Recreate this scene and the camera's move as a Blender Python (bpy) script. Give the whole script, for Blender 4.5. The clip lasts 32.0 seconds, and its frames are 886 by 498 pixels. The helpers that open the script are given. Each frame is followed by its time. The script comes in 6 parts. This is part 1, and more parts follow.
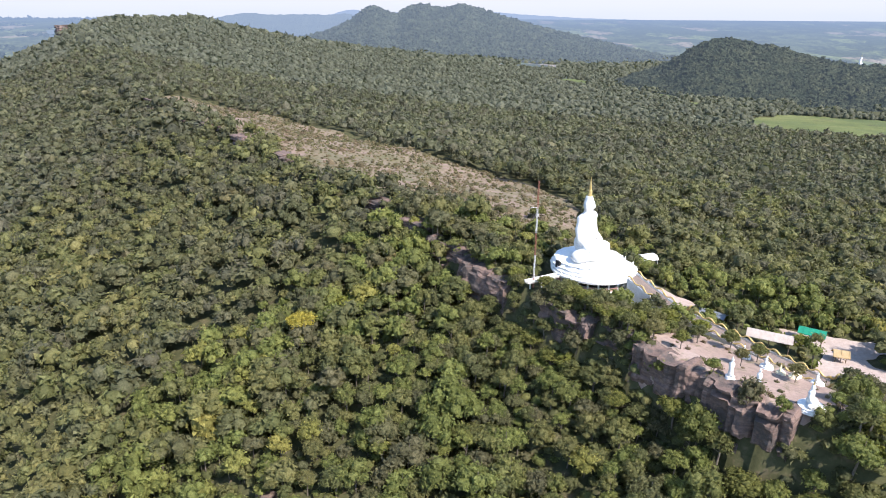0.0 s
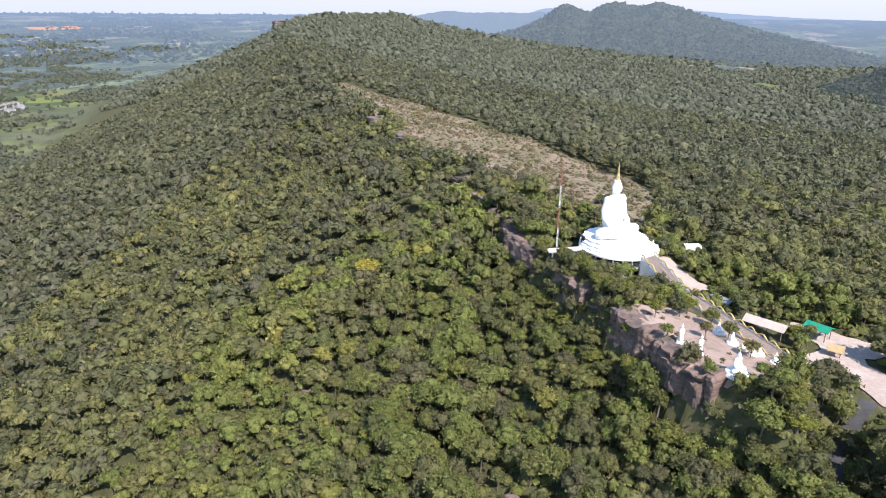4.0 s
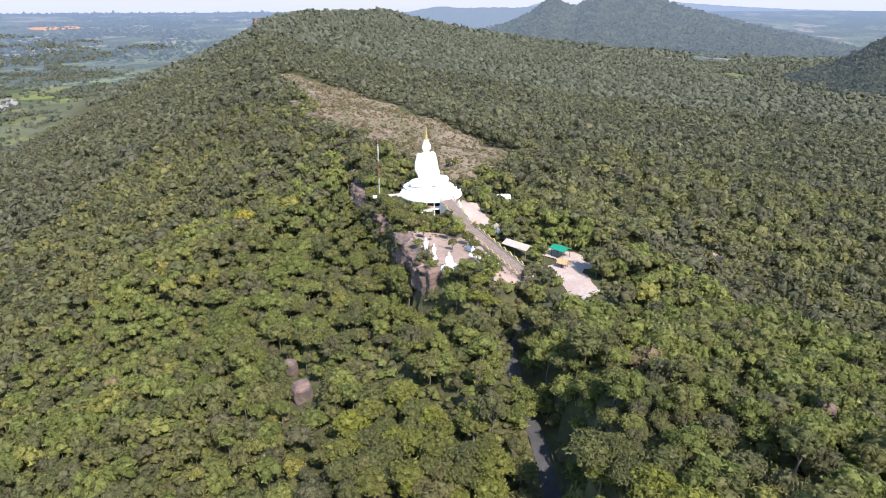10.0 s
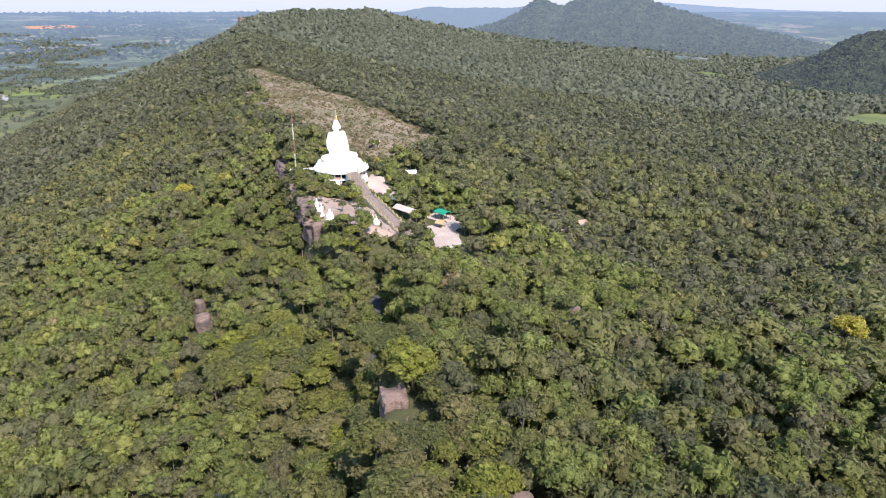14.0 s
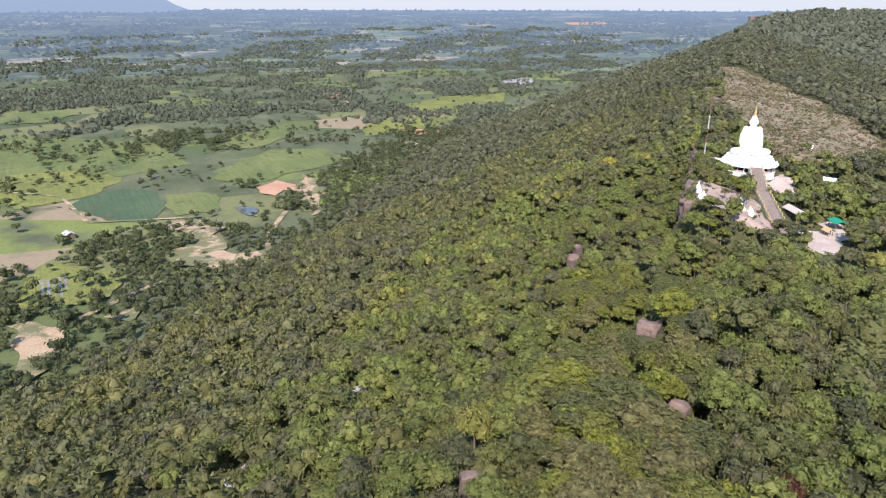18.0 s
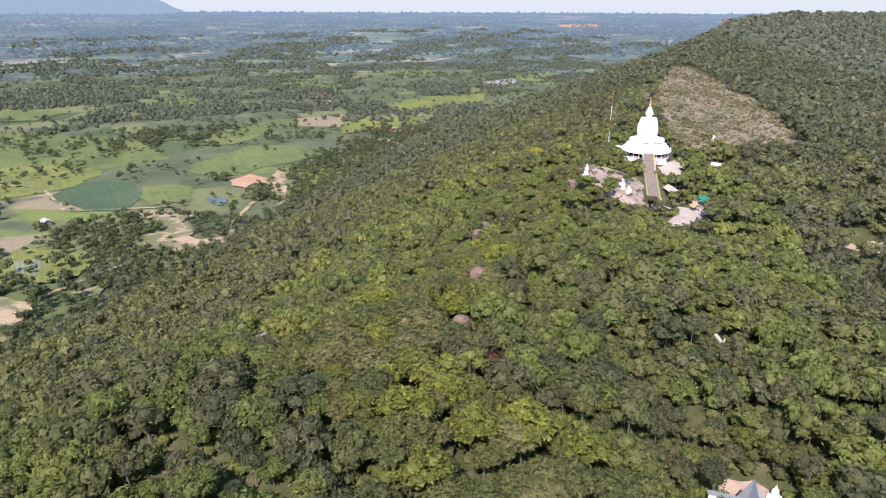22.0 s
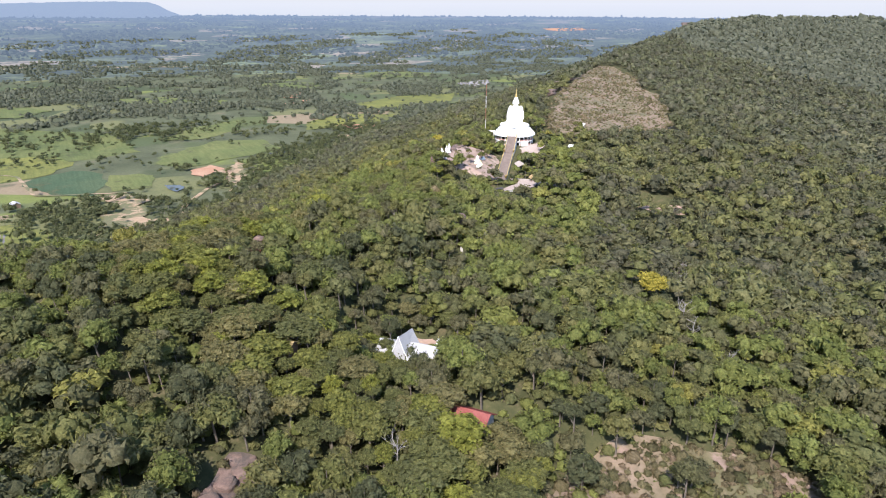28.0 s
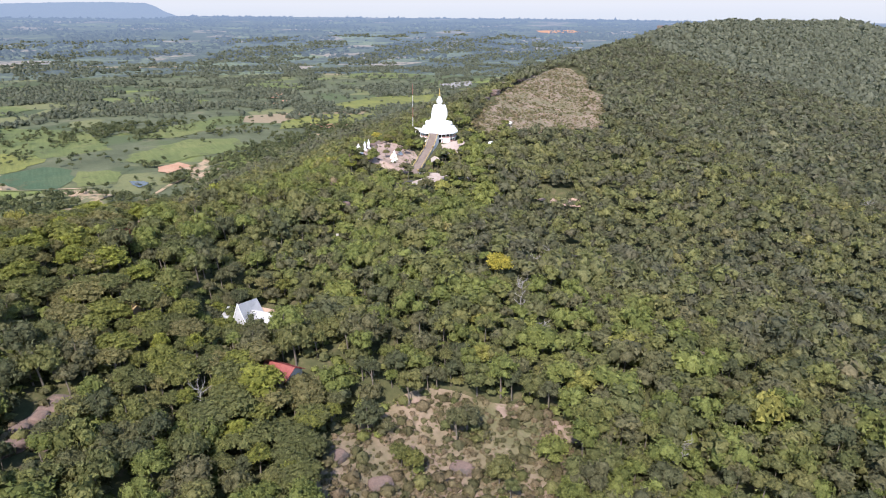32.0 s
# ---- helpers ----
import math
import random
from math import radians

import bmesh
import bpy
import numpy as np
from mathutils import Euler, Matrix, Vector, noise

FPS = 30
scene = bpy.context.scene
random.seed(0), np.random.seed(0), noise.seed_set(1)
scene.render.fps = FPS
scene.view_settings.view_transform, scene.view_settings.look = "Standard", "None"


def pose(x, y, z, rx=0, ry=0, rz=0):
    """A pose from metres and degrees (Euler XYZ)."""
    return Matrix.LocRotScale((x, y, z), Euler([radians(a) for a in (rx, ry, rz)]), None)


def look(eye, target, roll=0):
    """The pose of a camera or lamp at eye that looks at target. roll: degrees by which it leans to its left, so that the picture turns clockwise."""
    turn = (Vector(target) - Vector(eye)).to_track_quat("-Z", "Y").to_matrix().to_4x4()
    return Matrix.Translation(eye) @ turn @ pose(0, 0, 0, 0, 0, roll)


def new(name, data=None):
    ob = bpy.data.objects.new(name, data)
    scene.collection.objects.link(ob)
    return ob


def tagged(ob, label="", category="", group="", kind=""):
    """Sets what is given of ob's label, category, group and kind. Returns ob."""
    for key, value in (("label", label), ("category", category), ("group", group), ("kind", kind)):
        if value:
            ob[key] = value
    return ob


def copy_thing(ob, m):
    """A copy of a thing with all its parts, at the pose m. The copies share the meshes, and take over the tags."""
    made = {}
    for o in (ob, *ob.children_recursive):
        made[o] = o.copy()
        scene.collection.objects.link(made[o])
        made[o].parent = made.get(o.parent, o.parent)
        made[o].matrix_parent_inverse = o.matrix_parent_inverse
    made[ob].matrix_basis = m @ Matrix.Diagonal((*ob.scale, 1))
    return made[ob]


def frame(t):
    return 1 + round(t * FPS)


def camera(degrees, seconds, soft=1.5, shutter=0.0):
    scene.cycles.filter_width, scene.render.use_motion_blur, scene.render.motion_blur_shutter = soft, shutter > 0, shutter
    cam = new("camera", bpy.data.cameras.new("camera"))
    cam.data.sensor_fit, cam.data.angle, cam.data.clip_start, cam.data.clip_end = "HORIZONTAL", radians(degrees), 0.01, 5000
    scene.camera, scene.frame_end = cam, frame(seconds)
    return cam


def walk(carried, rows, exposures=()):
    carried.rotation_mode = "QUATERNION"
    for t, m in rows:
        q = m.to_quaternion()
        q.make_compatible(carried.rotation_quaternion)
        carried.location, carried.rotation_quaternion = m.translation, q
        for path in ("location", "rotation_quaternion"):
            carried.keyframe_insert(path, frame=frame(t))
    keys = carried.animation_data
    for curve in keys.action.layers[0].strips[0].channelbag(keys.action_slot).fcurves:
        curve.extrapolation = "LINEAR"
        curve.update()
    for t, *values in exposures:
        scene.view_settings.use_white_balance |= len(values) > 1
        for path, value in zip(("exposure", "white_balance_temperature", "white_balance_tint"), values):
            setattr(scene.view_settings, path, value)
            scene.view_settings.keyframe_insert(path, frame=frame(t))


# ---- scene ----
cam = camera(68.24, 32.0, soft=1.0)
# seconds, place in metres, turn in degrees
ROWS = [
    (0, -1.22, 2.57, 100.46, 70.25, -0.23, 0.09),
    (0.5, 3.95, -0.69, 100.63, 70.21, -0.20, 1.55),
    (1, 9.08, -4.07, 100.71, 70.21, -0.21, 3.93),
    (1.5, 14.35, -7.88, 100.96, 70.15, -0.25, 7.08),
    (2, 19.71, -11.56, 101.20, 70.10, -0.28, 10.01),
    (2.5, 25.22, -14.99, 101.45, 70.05, -0.28, 12.79),
    (4.5, 47.45, -23.37, 100.64, 70.01, -0.48, 17.01),
    (5, 53.18, -25.99, 100.75, 69.99, -0.39, 17.04),
    (5.5, 58.98, -28.68, 100.76, 69.98, -0.27, 17.07),
    (6, 64.79, -31.47, 100.88, 69.95, -0.18, 17.08),
    (6.5, 70.71, -34.24, 100.85, 69.93, -0.15, 17.10),
    (7, 76.70, -36.99, 100.88, 69.88, -0.10, 17.13),
    (7.5, 82.70, -39.83, 100.91, 69.86, -0.07, 17.13),
    (8, 88.73, -42.64, 100.89, 69.82, -0.04, 17.15),
    (8.5, 94.82, -45.79, 100.92, 69.80, -0.01, 17.16),
    (9, 100.94, -48.70, 100.90, 69.77, 0.04, 17.18),
    (9.5, 107.07, -51.60, 100.80, 69.73, 0.11, 17.21),
    (10, 113.15, -54.51, 100.78, 69.68, 0.18, 17.22),
    (10.5, 119.13, -57.39, 100.65, 69.69, 0.14, 17.24),
    (11, 125.10, -60.36, 100.59, 69.67, 0.07, 17.25),
    (11.5, 130.95, -63.27, 100.47, 69.67, 0.02, 17.23),
    (12, 136.88, -66.24, 100.32, 69.68, -0.05, 17.23),
    (12.5, 142.92, -69.39, 100.20, 69.67, -0.01, 17.24),
    (13, 148.71, -72.52, 100.02, 69.67, 0.01, 17.23),
    (13.5, 154.79, -75.75, 99.92, 69.68, 0.02, 17.23),
    (14, 161.03, -79.18, 99.76, 69.70, 0.05, 17.23),
    (14.5, 167.23, -82.34, 99.73, 69.69, 0.10, 17.26),
    (15, 173.81, -85.31, 99.91, 69.69, 0.10, 17.26),
    (15.5, 180.38, -88.29, 100.10, 69.69, 0.10, 17.29),
    (15.75, 183.67, -89.77, 100.19, 69.68, 0.08, 18.09),
    (16, 186.96, -91.26, 100.29, 69.68, 0.02, 20.05),
    (16.25, 190.25, -92.74, 100.38, 69.66, -0.08, 23.16),
    (16.5, 193.54, -94.23, 100.47, 69.63, -0.21, 27.42),
    (17, 199.22, -93.47, 99.83, 69.60, -0.35, 39.76),
    (17.5, 204.39, -92.31, 99.48, 69.61, -0.32, 51.66),
    (18, 208.79, -89.05, 98.92, 69.61, -0.16, 58.94),
    (18.5, 213.77, -87.31, 98.87, 69.63, -0.18, 58.95),
    (19, 218.99, -85.65, 98.85, 69.65, -0.21, 58.95),
    (19.5, 224.45, -83.93, 98.76, 69.67, -0.21, 58.96),
    (20, 230.19, -82.35, 98.73, 69.71, -0.26, 58.96),
    (20.5, 236.23, -80.73, 98.77, 69.72, -0.25, 58.96),
    (21, 242.38, -79.11, 98.80, 69.75, -0.22, 58.97),
    (21.5, 248.66, -77.54, 98.94, 69.77, -0.22, 58.99),
    (22, 255.01, -75.89, 99.05, 69.79, -0.22, 59.00),
    (22.5, 261.17, -74.10, 99.05, 69.82, -0.20, 59.00),
    (23, 267.37, -72.34, 99.07, 69.84, -0.20, 59.02),
    (23.5, 273.73, -70.65, 99.15, 69.86, -0.19, 59.01),
    (24, 279.93, -68.92, 99.21, 69.88, -0.19, 59.02),
    (24.5, 286.27, -67.04, 99.26, 69.88, -0.13, 59.01),
    (25, 292.61, -65.10, 99.34, 69.87, -0.07, 59.01),
    (25.5, 298.99, -63.19, 99.47, 69.88, -0.03, 58.99),
    (27.5, 325.39, -56.75, 99.43, 70.08, -0.30, 59.06),
    (28, 332.11, -55.12, 99.65, 70.08, -0.28, 59.03),
    (28.5, 338.67, -53.17, 99.96, 70.07, -0.24, 59.02),
    (29, 344.75, -50.65, 100.20, 70.06, -0.21, 58.99),
    (29.5, 350.01, -47.55, 100.14, 70.10, -0.25, 59.00),
    (30, 355.15, -43.83, 100.06, 70.13, -0.26, 58.99),
    (30.5, 360.01, -39.80, 100.01, 70.16, -0.31, 58.98),
    (31, 364.76, -35.45, 100.37, 70.18, -0.39, 59.00),
    (31.5, 368.74, -31.67, 100.75, 70.19, -0.43, 59.05),
    (32, 371.84, -28.83, 101.00, 70.21, -0.51, 59.14),
]
walk(cam, [(t, pose(x, y, z, rx, ry, rz)) for t, x, y, z, rx, ry, rz in ROWS], [(0, 1.1), (14, 1.08), (18.5, 0.98), (32, 1.0)])

# ---- light ----
SUN_EL, SUN_AZ = 48.0, (0.7, -0.71)
world = bpy.data.worlds.new("world")
scene.world = world
world.use_nodes = True
wn = world.node_tree
sky = wn.nodes.new("ShaderNodeTexSky")
sky.sky_type, sky.sun_disc = "NISHITA", False
sky.sun_elevation, sky.sun_rotation = radians(SUN_EL), math.atan2(SUN_AZ[0], SUN_AZ[1])
sky.altitude, sky.air_density, sky.dust_density, sky.ozone_density = 200, 1.0, 0.3, 2.0
wn.links.new(sky.outputs[0], wn.nodes["Background"].inputs[0])
wn.nodes["Background"].inputs[1].default_value = 0.15
sun = new("sun", bpy.data.lights.new("sun", "SUN"))
sun.data.energy, sun.data.angle, sun.data.color = 4.1, radians(0.6), (1.0, 0.918, 0.885)
hor = math.cos(radians(SUN_EL)) / math.hypot(*SUN_AZ)
sun.matrix_world = look((0, 0, 300), Vector((0, 0, 300)) - Vector((SUN_AZ[0] * hor, SUN_AZ[1] * hor, math.sin(radians(SUN_EL)))))


# ---- materials ----
def nodes_of(name):
    m = bpy.data.materials.new(name)
    m.use_nodes = True
    t = m.node_tree
    return m, t, t.nodes["Principled BSDF"]


def ramp(t, stops, src, interp="LINEAR"):
    r = t.nodes.new("ShaderNodeValToRGB")
    r.color_ramp.interpolation = interp
    el = r.color_ramp.elements
    while len(el) < len(stops):
        el.new(0.5)
    for e, (p, c) in zip(el, stops):
        e.position, e.color = p, (*c, 1)
    t.links.new(src, r.inputs[0])
    return r.outputs[0]


def tex_noise(t, scale, detail=4, rough=0.6, src=None, dist=0.0):
    n = t.nodes.new("ShaderNodeTexNoise")
    n.inputs["Scale"].default_value, n.inputs["Detail"].default_value, n.inputs["Roughness"].default_value = scale, detail, rough
    n.inputs["Distortion"].default_value = dist
    if src is None:
        src = t.nodes.new("ShaderNodeTexCoord").outputs["Object"]
    t.links.new(src, n.inputs["Vector"])
    return n.outputs["Fac"]


def mix(t, a, b, fac, kind="MIX"):
    n = t.nodes.new("ShaderNodeMix")
    n.data_type, n.blend_type = "RGBA", kind
    for sock, v in ((n.inputs[6], a), (n.inputs[7], b), (n.inputs[0], fac)):
        if isinstance(v, (int, float)):
            sock.default_value = v
        elif isinstance(v, tuple):
            sock.default_value = (*v, 1)
        else:
            t.links.new(v, sock)
    return n.outputs[2]


def arith(t, op, a, b=0.0):
    n = t.nodes.new("ShaderNodeMath")
    n.operation = op
    for sock, v in zip(n.inputs, (a, b)):
        if isinstance(v, (int, float)):
            sock.default_value = v
        else:
            t.links.new(v, sock)
    return n.outputs[0]


def bump(t, p, height, strength=0.4, dist=0.1):
    b = t.nodes.new("ShaderNodeBump")
    b.inputs["Strength"].default_value, b.inputs["Distance"].default_value = strength, dist
    t.links.new(height, b.inputs["Height"])
    t.links.new(b.outputs[0], p.inputs["Normal"])


def surface(name, c1, c2, scale=1.0, rough=0.8, metal=0.0, fine=12.0, relief=0.3, dist=0.05):
    """A worn surface: two colours in large stains, finer grain over them, and a little relief."""
    m, t, p = nodes_of(name)
    big, small = tex_noise(t, scale, 5, 0.65), tex_noise(t, fine * scale, 3, 0.7)
    c = ramp(t, ((0.32, c1), (0.68, c2)), big)
    c = mix(t, c, ramp(t, ((0.3, (0.72, 0.72, 0.72)), (0.7, (1.12, 1.12, 1.12))), small), 0.7, "MULTIPLY")
    t.links.new(c, p.inputs["Base Color"])
    p.inputs["Roughness"].default_value, p.inputs["Metallic"].default_value = rough, metal
    p.inputs["Specular IOR Level"].default_value = 0.3
    bump(t, p, small, relief, dist)
    return m


def foliage(name, tones, by_object=False, dull=(0.11, 0.112, 0.052), grain=2.2, relief=0.45, gain=(1.16, 1.1, 1.2)):
    """Leaves: a tone for each tree, lighter and darker clumps, fine leafy relief, some light let through."""
    m, t, p = nodes_of(name)
    if by_object:
        tint = t.nodes.new("ShaderNodeObjectInfo").outputs["Random"]
    else:
        a = t.nodes.new("ShaderNodeAttribute")
        a.attribute_name = "tint"
        tint = a.outputs["Fac"]
    geo = t.nodes.new("ShaderNodeNewGeometry")
    leaf, pos = geo.outputs["Random Per Island"], geo.outputs["Position"]
    fine, clump = tex_noise(t, grain, 5, 0.78, pos), tex_noise(t, grain * 0.28, 2, 0.6, pos)
    c = ramp(t, tones, tint)
    c = mix(t, c, dull, arith(t, "MULTIPLY", clump, 0.4))
    c = mix(t, c, gain, 1.0, "MULTIPLY")
    c = mix(t, c, ramp(t, ((0.0, (0.66, 0.68, 0.64)), (1.0, (1.34, 1.32, 1.3))), leaf), 1.0, "MULTIPLY")
    c = mix(t, c, ramp(t, ((0.3, (0.55, 0.57, 0.54)), (0.5, (1.0, 1.0, 0.97)), (0.7, (1.5, 1.46, 1.4))), fine), 1.0, "MULTIPLY")
    t.links.new(c, p.inputs["Base Color"])
    p.inputs["Roughness"].default_value, p.inputs["Specular IOR Level"].default_value = 0.6, 0.12
    bump(t, p, fine, 1.0, relief)
    tr = t.nodes.new("ShaderNodeBsdfTranslucent")
    t.links.new(mix(t, c, (1.1, 1.15, 0.7), 1.0, "MULTIPLY"), tr.inputs[0])
    ms = t.nodes.new("ShaderNodeMixShader")
    ms.inputs[0].default_value = 0.3
    t.links.new(p.outputs[0], ms.inputs[1]), t.links.new(tr.outputs[0], ms.inputs[2])
    t.links.new(ms.outputs[0], t.nodes["Material Output"].inputs[0])
    return m


TONES = ((0.0, (0.078, 0.092, 0.048)), (0.18, (0.125, 0.122, 0.066)), (0.34, (0.108, 0.128, 0.048)), (0.5, (0.158, 0.16, 0.06)), (0.64, (0.138, 0.17, 0.046)), (0.8, (0.165, 0.2, 0.056)), (0.93, (0.205, 0.225, 0.06)), (0.98, (0.27, 0.255, 0.065)), (1.0, (0.22, 0.18, 0.11)))
M_forest = foliage("forest_leaves", TONES)
# duller, bluer leaf tones with distance: air haze put into the base colours
M_mid_hazed = foliage("mid_forest_hazed", ((0.0, (0.09, 0.10, 0.055)), (0.18, (0.13, 0.128, 0.075)), (0.34, (0.115, 0.13, 0.057)), (0.5, (0.155, 0.157, 0.07)), (0.8, (0.172, 0.19, 0.062)), (0.97, (0.23, 0.22, 0.075)), (1.0, (0.19, 0.165, 0.105))), False, (0.125, 0.12, 0.075), 1.6, 0.4, (0.92, 0.89, 1.02))
M_far_hazed = foliage("far_forest_hazed", ((0.0, (0.098, 0.105, 0.066)), (0.2, (0.13, 0.128, 0.08)), (0.4, (0.118, 0.128, 0.072)), (0.8, (0.155, 0.165, 0.08)), (1.0, (0.19, 0.18, 0.095))), False, (0.125, 0.123, 0.085), 0.9, 0.7, (0.92, 0.9, 1.0))
M_faint_hazed = foliage("faint_forest_hazed", ((0.0, (0.098, 0.107, 0.072)), (0.5, (0.12, 0.13, 0.084)), (1.0, (0.15, 0.158, 0.095))), False, (0.125, 0.127, 0.09), 0.5, 1.0, (0.98, 0.97, 1.06))
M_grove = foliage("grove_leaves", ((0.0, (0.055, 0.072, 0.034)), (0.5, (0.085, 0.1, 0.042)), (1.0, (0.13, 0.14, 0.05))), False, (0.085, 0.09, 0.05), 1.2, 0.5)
# the grove leaves again, paler and bluer: distance haze in their colour
M_grove_hazed = foliage("far_grove_hazed", ((0.0, (0.07, 0.086, 0.058)), (0.5, (0.09, 0.104, 0.066)), (1.0, (0.12, 0.13, 0.075))), False, (0.095, 0.102, 0.075), 0.5, 1.0)
M_leaf = [
    foliage("leaf_mid", ((0.0, (0.144, 0.155, 0.045)), (1.0, (0.186, 0.206, 0.045))), True),
    foliage("leaf_dark", ((0.0, (0.103, 0.118, 0.048)), (1.0, (0.139, 0.153, 0.050))), True),
    foliage("leaf_bright", ((0.0, (0.175, 0.201, 0.040)), (1.0, (0.227, 0.247, 0.043))), True),
    foliage("leaf_olive", ((0.0, (0.160, 0.153, 0.067)), (1.0, (0.196, 0.186, 0.076))), True),
]
M_redleaf = foliage("leaf_brown", ((0.0, (0.10, 0.045, 0.032)), (1.0, (0.12, 0.055, 0.035))), True, (0.08, 0.05, 0.04))
M_shrub = foliage("shrub_leaves", ((0.0, (0.09, 0.1, 0.042)), (0.5, (0.135, 0.125, 0.062)), (1.0, (0.18, 0.14, 0.092))), False, (0.14, 0.118, 0.075))
M_bark = surface("bark", (0.13, 0.105, 0.08), (0.22, 0.19, 0.155), 2.0, 0.9)
M_yellowleaf = foliage("leaf_yellow", ((0.0, (0.30, 0.265, 0.05)), (1.0, (0.34, 0.31, 0.055))), True, (0.25, 0.22, 0.06))
M_grey_wood = surface("bare_wood", (0.27, 0.25, 0.23), (0.36, 0.34, 0.31), 2.0, 0.9)
M_white = surface("white_paint", (0.83, 0.83, 0.81), (0.78, 0.78, 0.755), 0.25, 0.45, 0, 8, 0.08)
M_whitewall = surface("weathered_white_wall", (0.74, 0.74, 0.72), (0.62, 0.61, 0.585), 0.35, 0.7, 0, 8, 0.15)
M_gold = surface("gold_paint", (0.42, 0.30, 0.11), (0.52, 0.40, 0.17), 0.8, 0.45, 0.2)
M_cream = surface("cream_gold_paint", (0.70, 0.62, 0.40), (0.76, 0.71, 0.55), 0.8, 0.5)
M_concrete = surface("concrete", (0.42, 0.40, 0.37), (0.53, 0.50, 0.46), 0.3, 0.85)
M_pink = surface("pink_rail_paint", (0.50, 0.27, 0.22), (0.57, 0.34, 0.29), 0.8, 0.6)
M_stair = surface("stair_stone", (0.19, 0.15, 0.13), (0.26, 0.21, 0.18), 0.5, 0.8)
# near-black that stands for shade inside the doorway and under the terrace
M_dark = surface("painted_inner_shade", (0.03, 0.028, 0.026), (0.05, 0.047, 0.042), 0.8, 0.8)
M_paving = surface("pale_paving", (0.35, 0.275, 0.235), (0.45, 0.375, 0.33), 0.12, 0.9, 0, 10, 0.2)
M_earth = surface("pink_earth", (0.33, 0.22, 0.165), (0.45, 0.33, 0.26), 0.08, 0.95, 0, 14, 0.4)
M_redearth = surface("red_earth", (0.33, 0.16, 0.095), (0.42, 0.26, 0.17), 0.05, 0.95, 0, 14, 0.4)
M_asphalt = surface("asphalt", (0.05, 0.049, 0.05), (0.08, 0.078, 0.078), 0.25, 0.9)
M_oldroad = surface("pale_worn_road", (0.30, 0.285, 0.275), (0.38, 0.36, 0.345), 0.25, 0.9)
M_tanroof = surface("tan_roof_sheet", (0.40, 0.335, 0.285), (0.47, 0.41, 0.36), 0.6, 0.7)
M_greenroof = surface("green_shade_cloth", (0.01, 0.19, 0.11), (0.015, 0.25, 0.15), 0.5, 0.7)
M_redroof = surface("rusty_red_roof", (0.21, 0.045, 0.04), (0.29, 0.1, 0.085), 0.5, 0.6)
M_brownroof = surface("brown_roof", (0.19, 0.085, 0.07), (0.25, 0.13, 0.11), 0.8, 0.7)
M_blueroof = surface("pale_blue_roof", (0.40, 0.52, 0.55), (0.50, 0.60, 0.62), 0.8, 0.5)
M_bluegrey = surface("blue_grey_sheet", (0.20, 0.22, 0.25), (0.28, 0.30, 0.33), 0.6, 0.5)
M_thatch = surface("straw_thatch", (0.36, 0.25, 0.12), (0.45, 0.34, 0.19), 1.0, 0.9)
M_greyroof = surface("pale_grey_roof", (0.40, 0.395, 0.40), (0.48, 0.475, 0.48), 0.3, 0.6)
M_timber = surface("timber", (0.17, 0.115, 0.075), (0.25, 0.18, 0.125), 1.0, 0.8)
M_rust = surface("red_mast_paint", (0.30, 0.11, 0.075), (0.37, 0.17, 0.12), 0.8, 0.6)
M_steel = surface("white_mast_paint", (0.66, 0.65, 0.63), (0.74, 0.73, 0.71), 0.8, 0.5)


def field_material(name, c1, c2, c3, turn):
    """A crop in uneven growth: faint rows, damp and dry patches, weeds."""
    m, t, p = nodes_of(name)
    geo = t.nodes.new("ShaderNodeNewGeometry").outputs["Position"]
    mp = t.nodes.new("ShaderNodeMapping")
    mp.inputs["Rotation"].default_value, mp.inputs["Scale"].default_value = (0, 0, turn), (0.02, 0.35, 0.0)
    t.links.new(geo, mp.inputs[0])
    n1, n2, rows, n3 = tex_noise(t, 0.013, 5, 0.65, geo, 0.5), tex_noise(t, 0.5, 4, 0.7, geo), tex_noise(t, 1.0, 3, 0.6, mp.outputs[0]), tex_noise(t, 0.045, 5, 0.75, geo)
    c = ramp(t, ((0.34, c1), (0.5, c2), (0.64, c3)), n1)
    c = mix(t, c, (0.085, 0.09, 0.05), ramp(t, ((0.56, (0, 0, 0)), (0.66, (0.8, 0.8, 0.8))), n3))
    c = mix(t, c, ramp(t, ((0.3, (0.82, 0.84, 0.8)), (0.7, (1.14, 1.12, 1.1))), rows), 0.8, "MULTIPLY")
    c = mix(t, c, ramp(t, ((0.3, (0.75, 0.75, 0.75)), (0.7, (1.18, 1.18, 1.18))), n2), 0.8, "MULTIPLY")
    t.links.new(c, p.inputs["Base Color"])
    p.inputs["Roughness"].default_value, p.inputs["Specular IOR Level"].default_value = 0.95, 0.1
    bump(t, p, n2, 0.4, 0.3)
    return m


M_field_g = field_material("bright_green_field", (0.115, 0.125, 0.05), (0.158, 0.168, 0.055), (0.21, 0.208, 0.06), 0.5)
M_field_d = field_material("dark_green_crop", (0.05, 0.085, 0.05), (0.062, 0.096, 0.056), (0.08, 0.11, 0.062), 0.4)
M_field_p = field_material("pale_green_field", (0.09, 0.112, 0.05), (0.12, 0.142, 0.056), (0.15, 0.162, 0.066), 1.0)


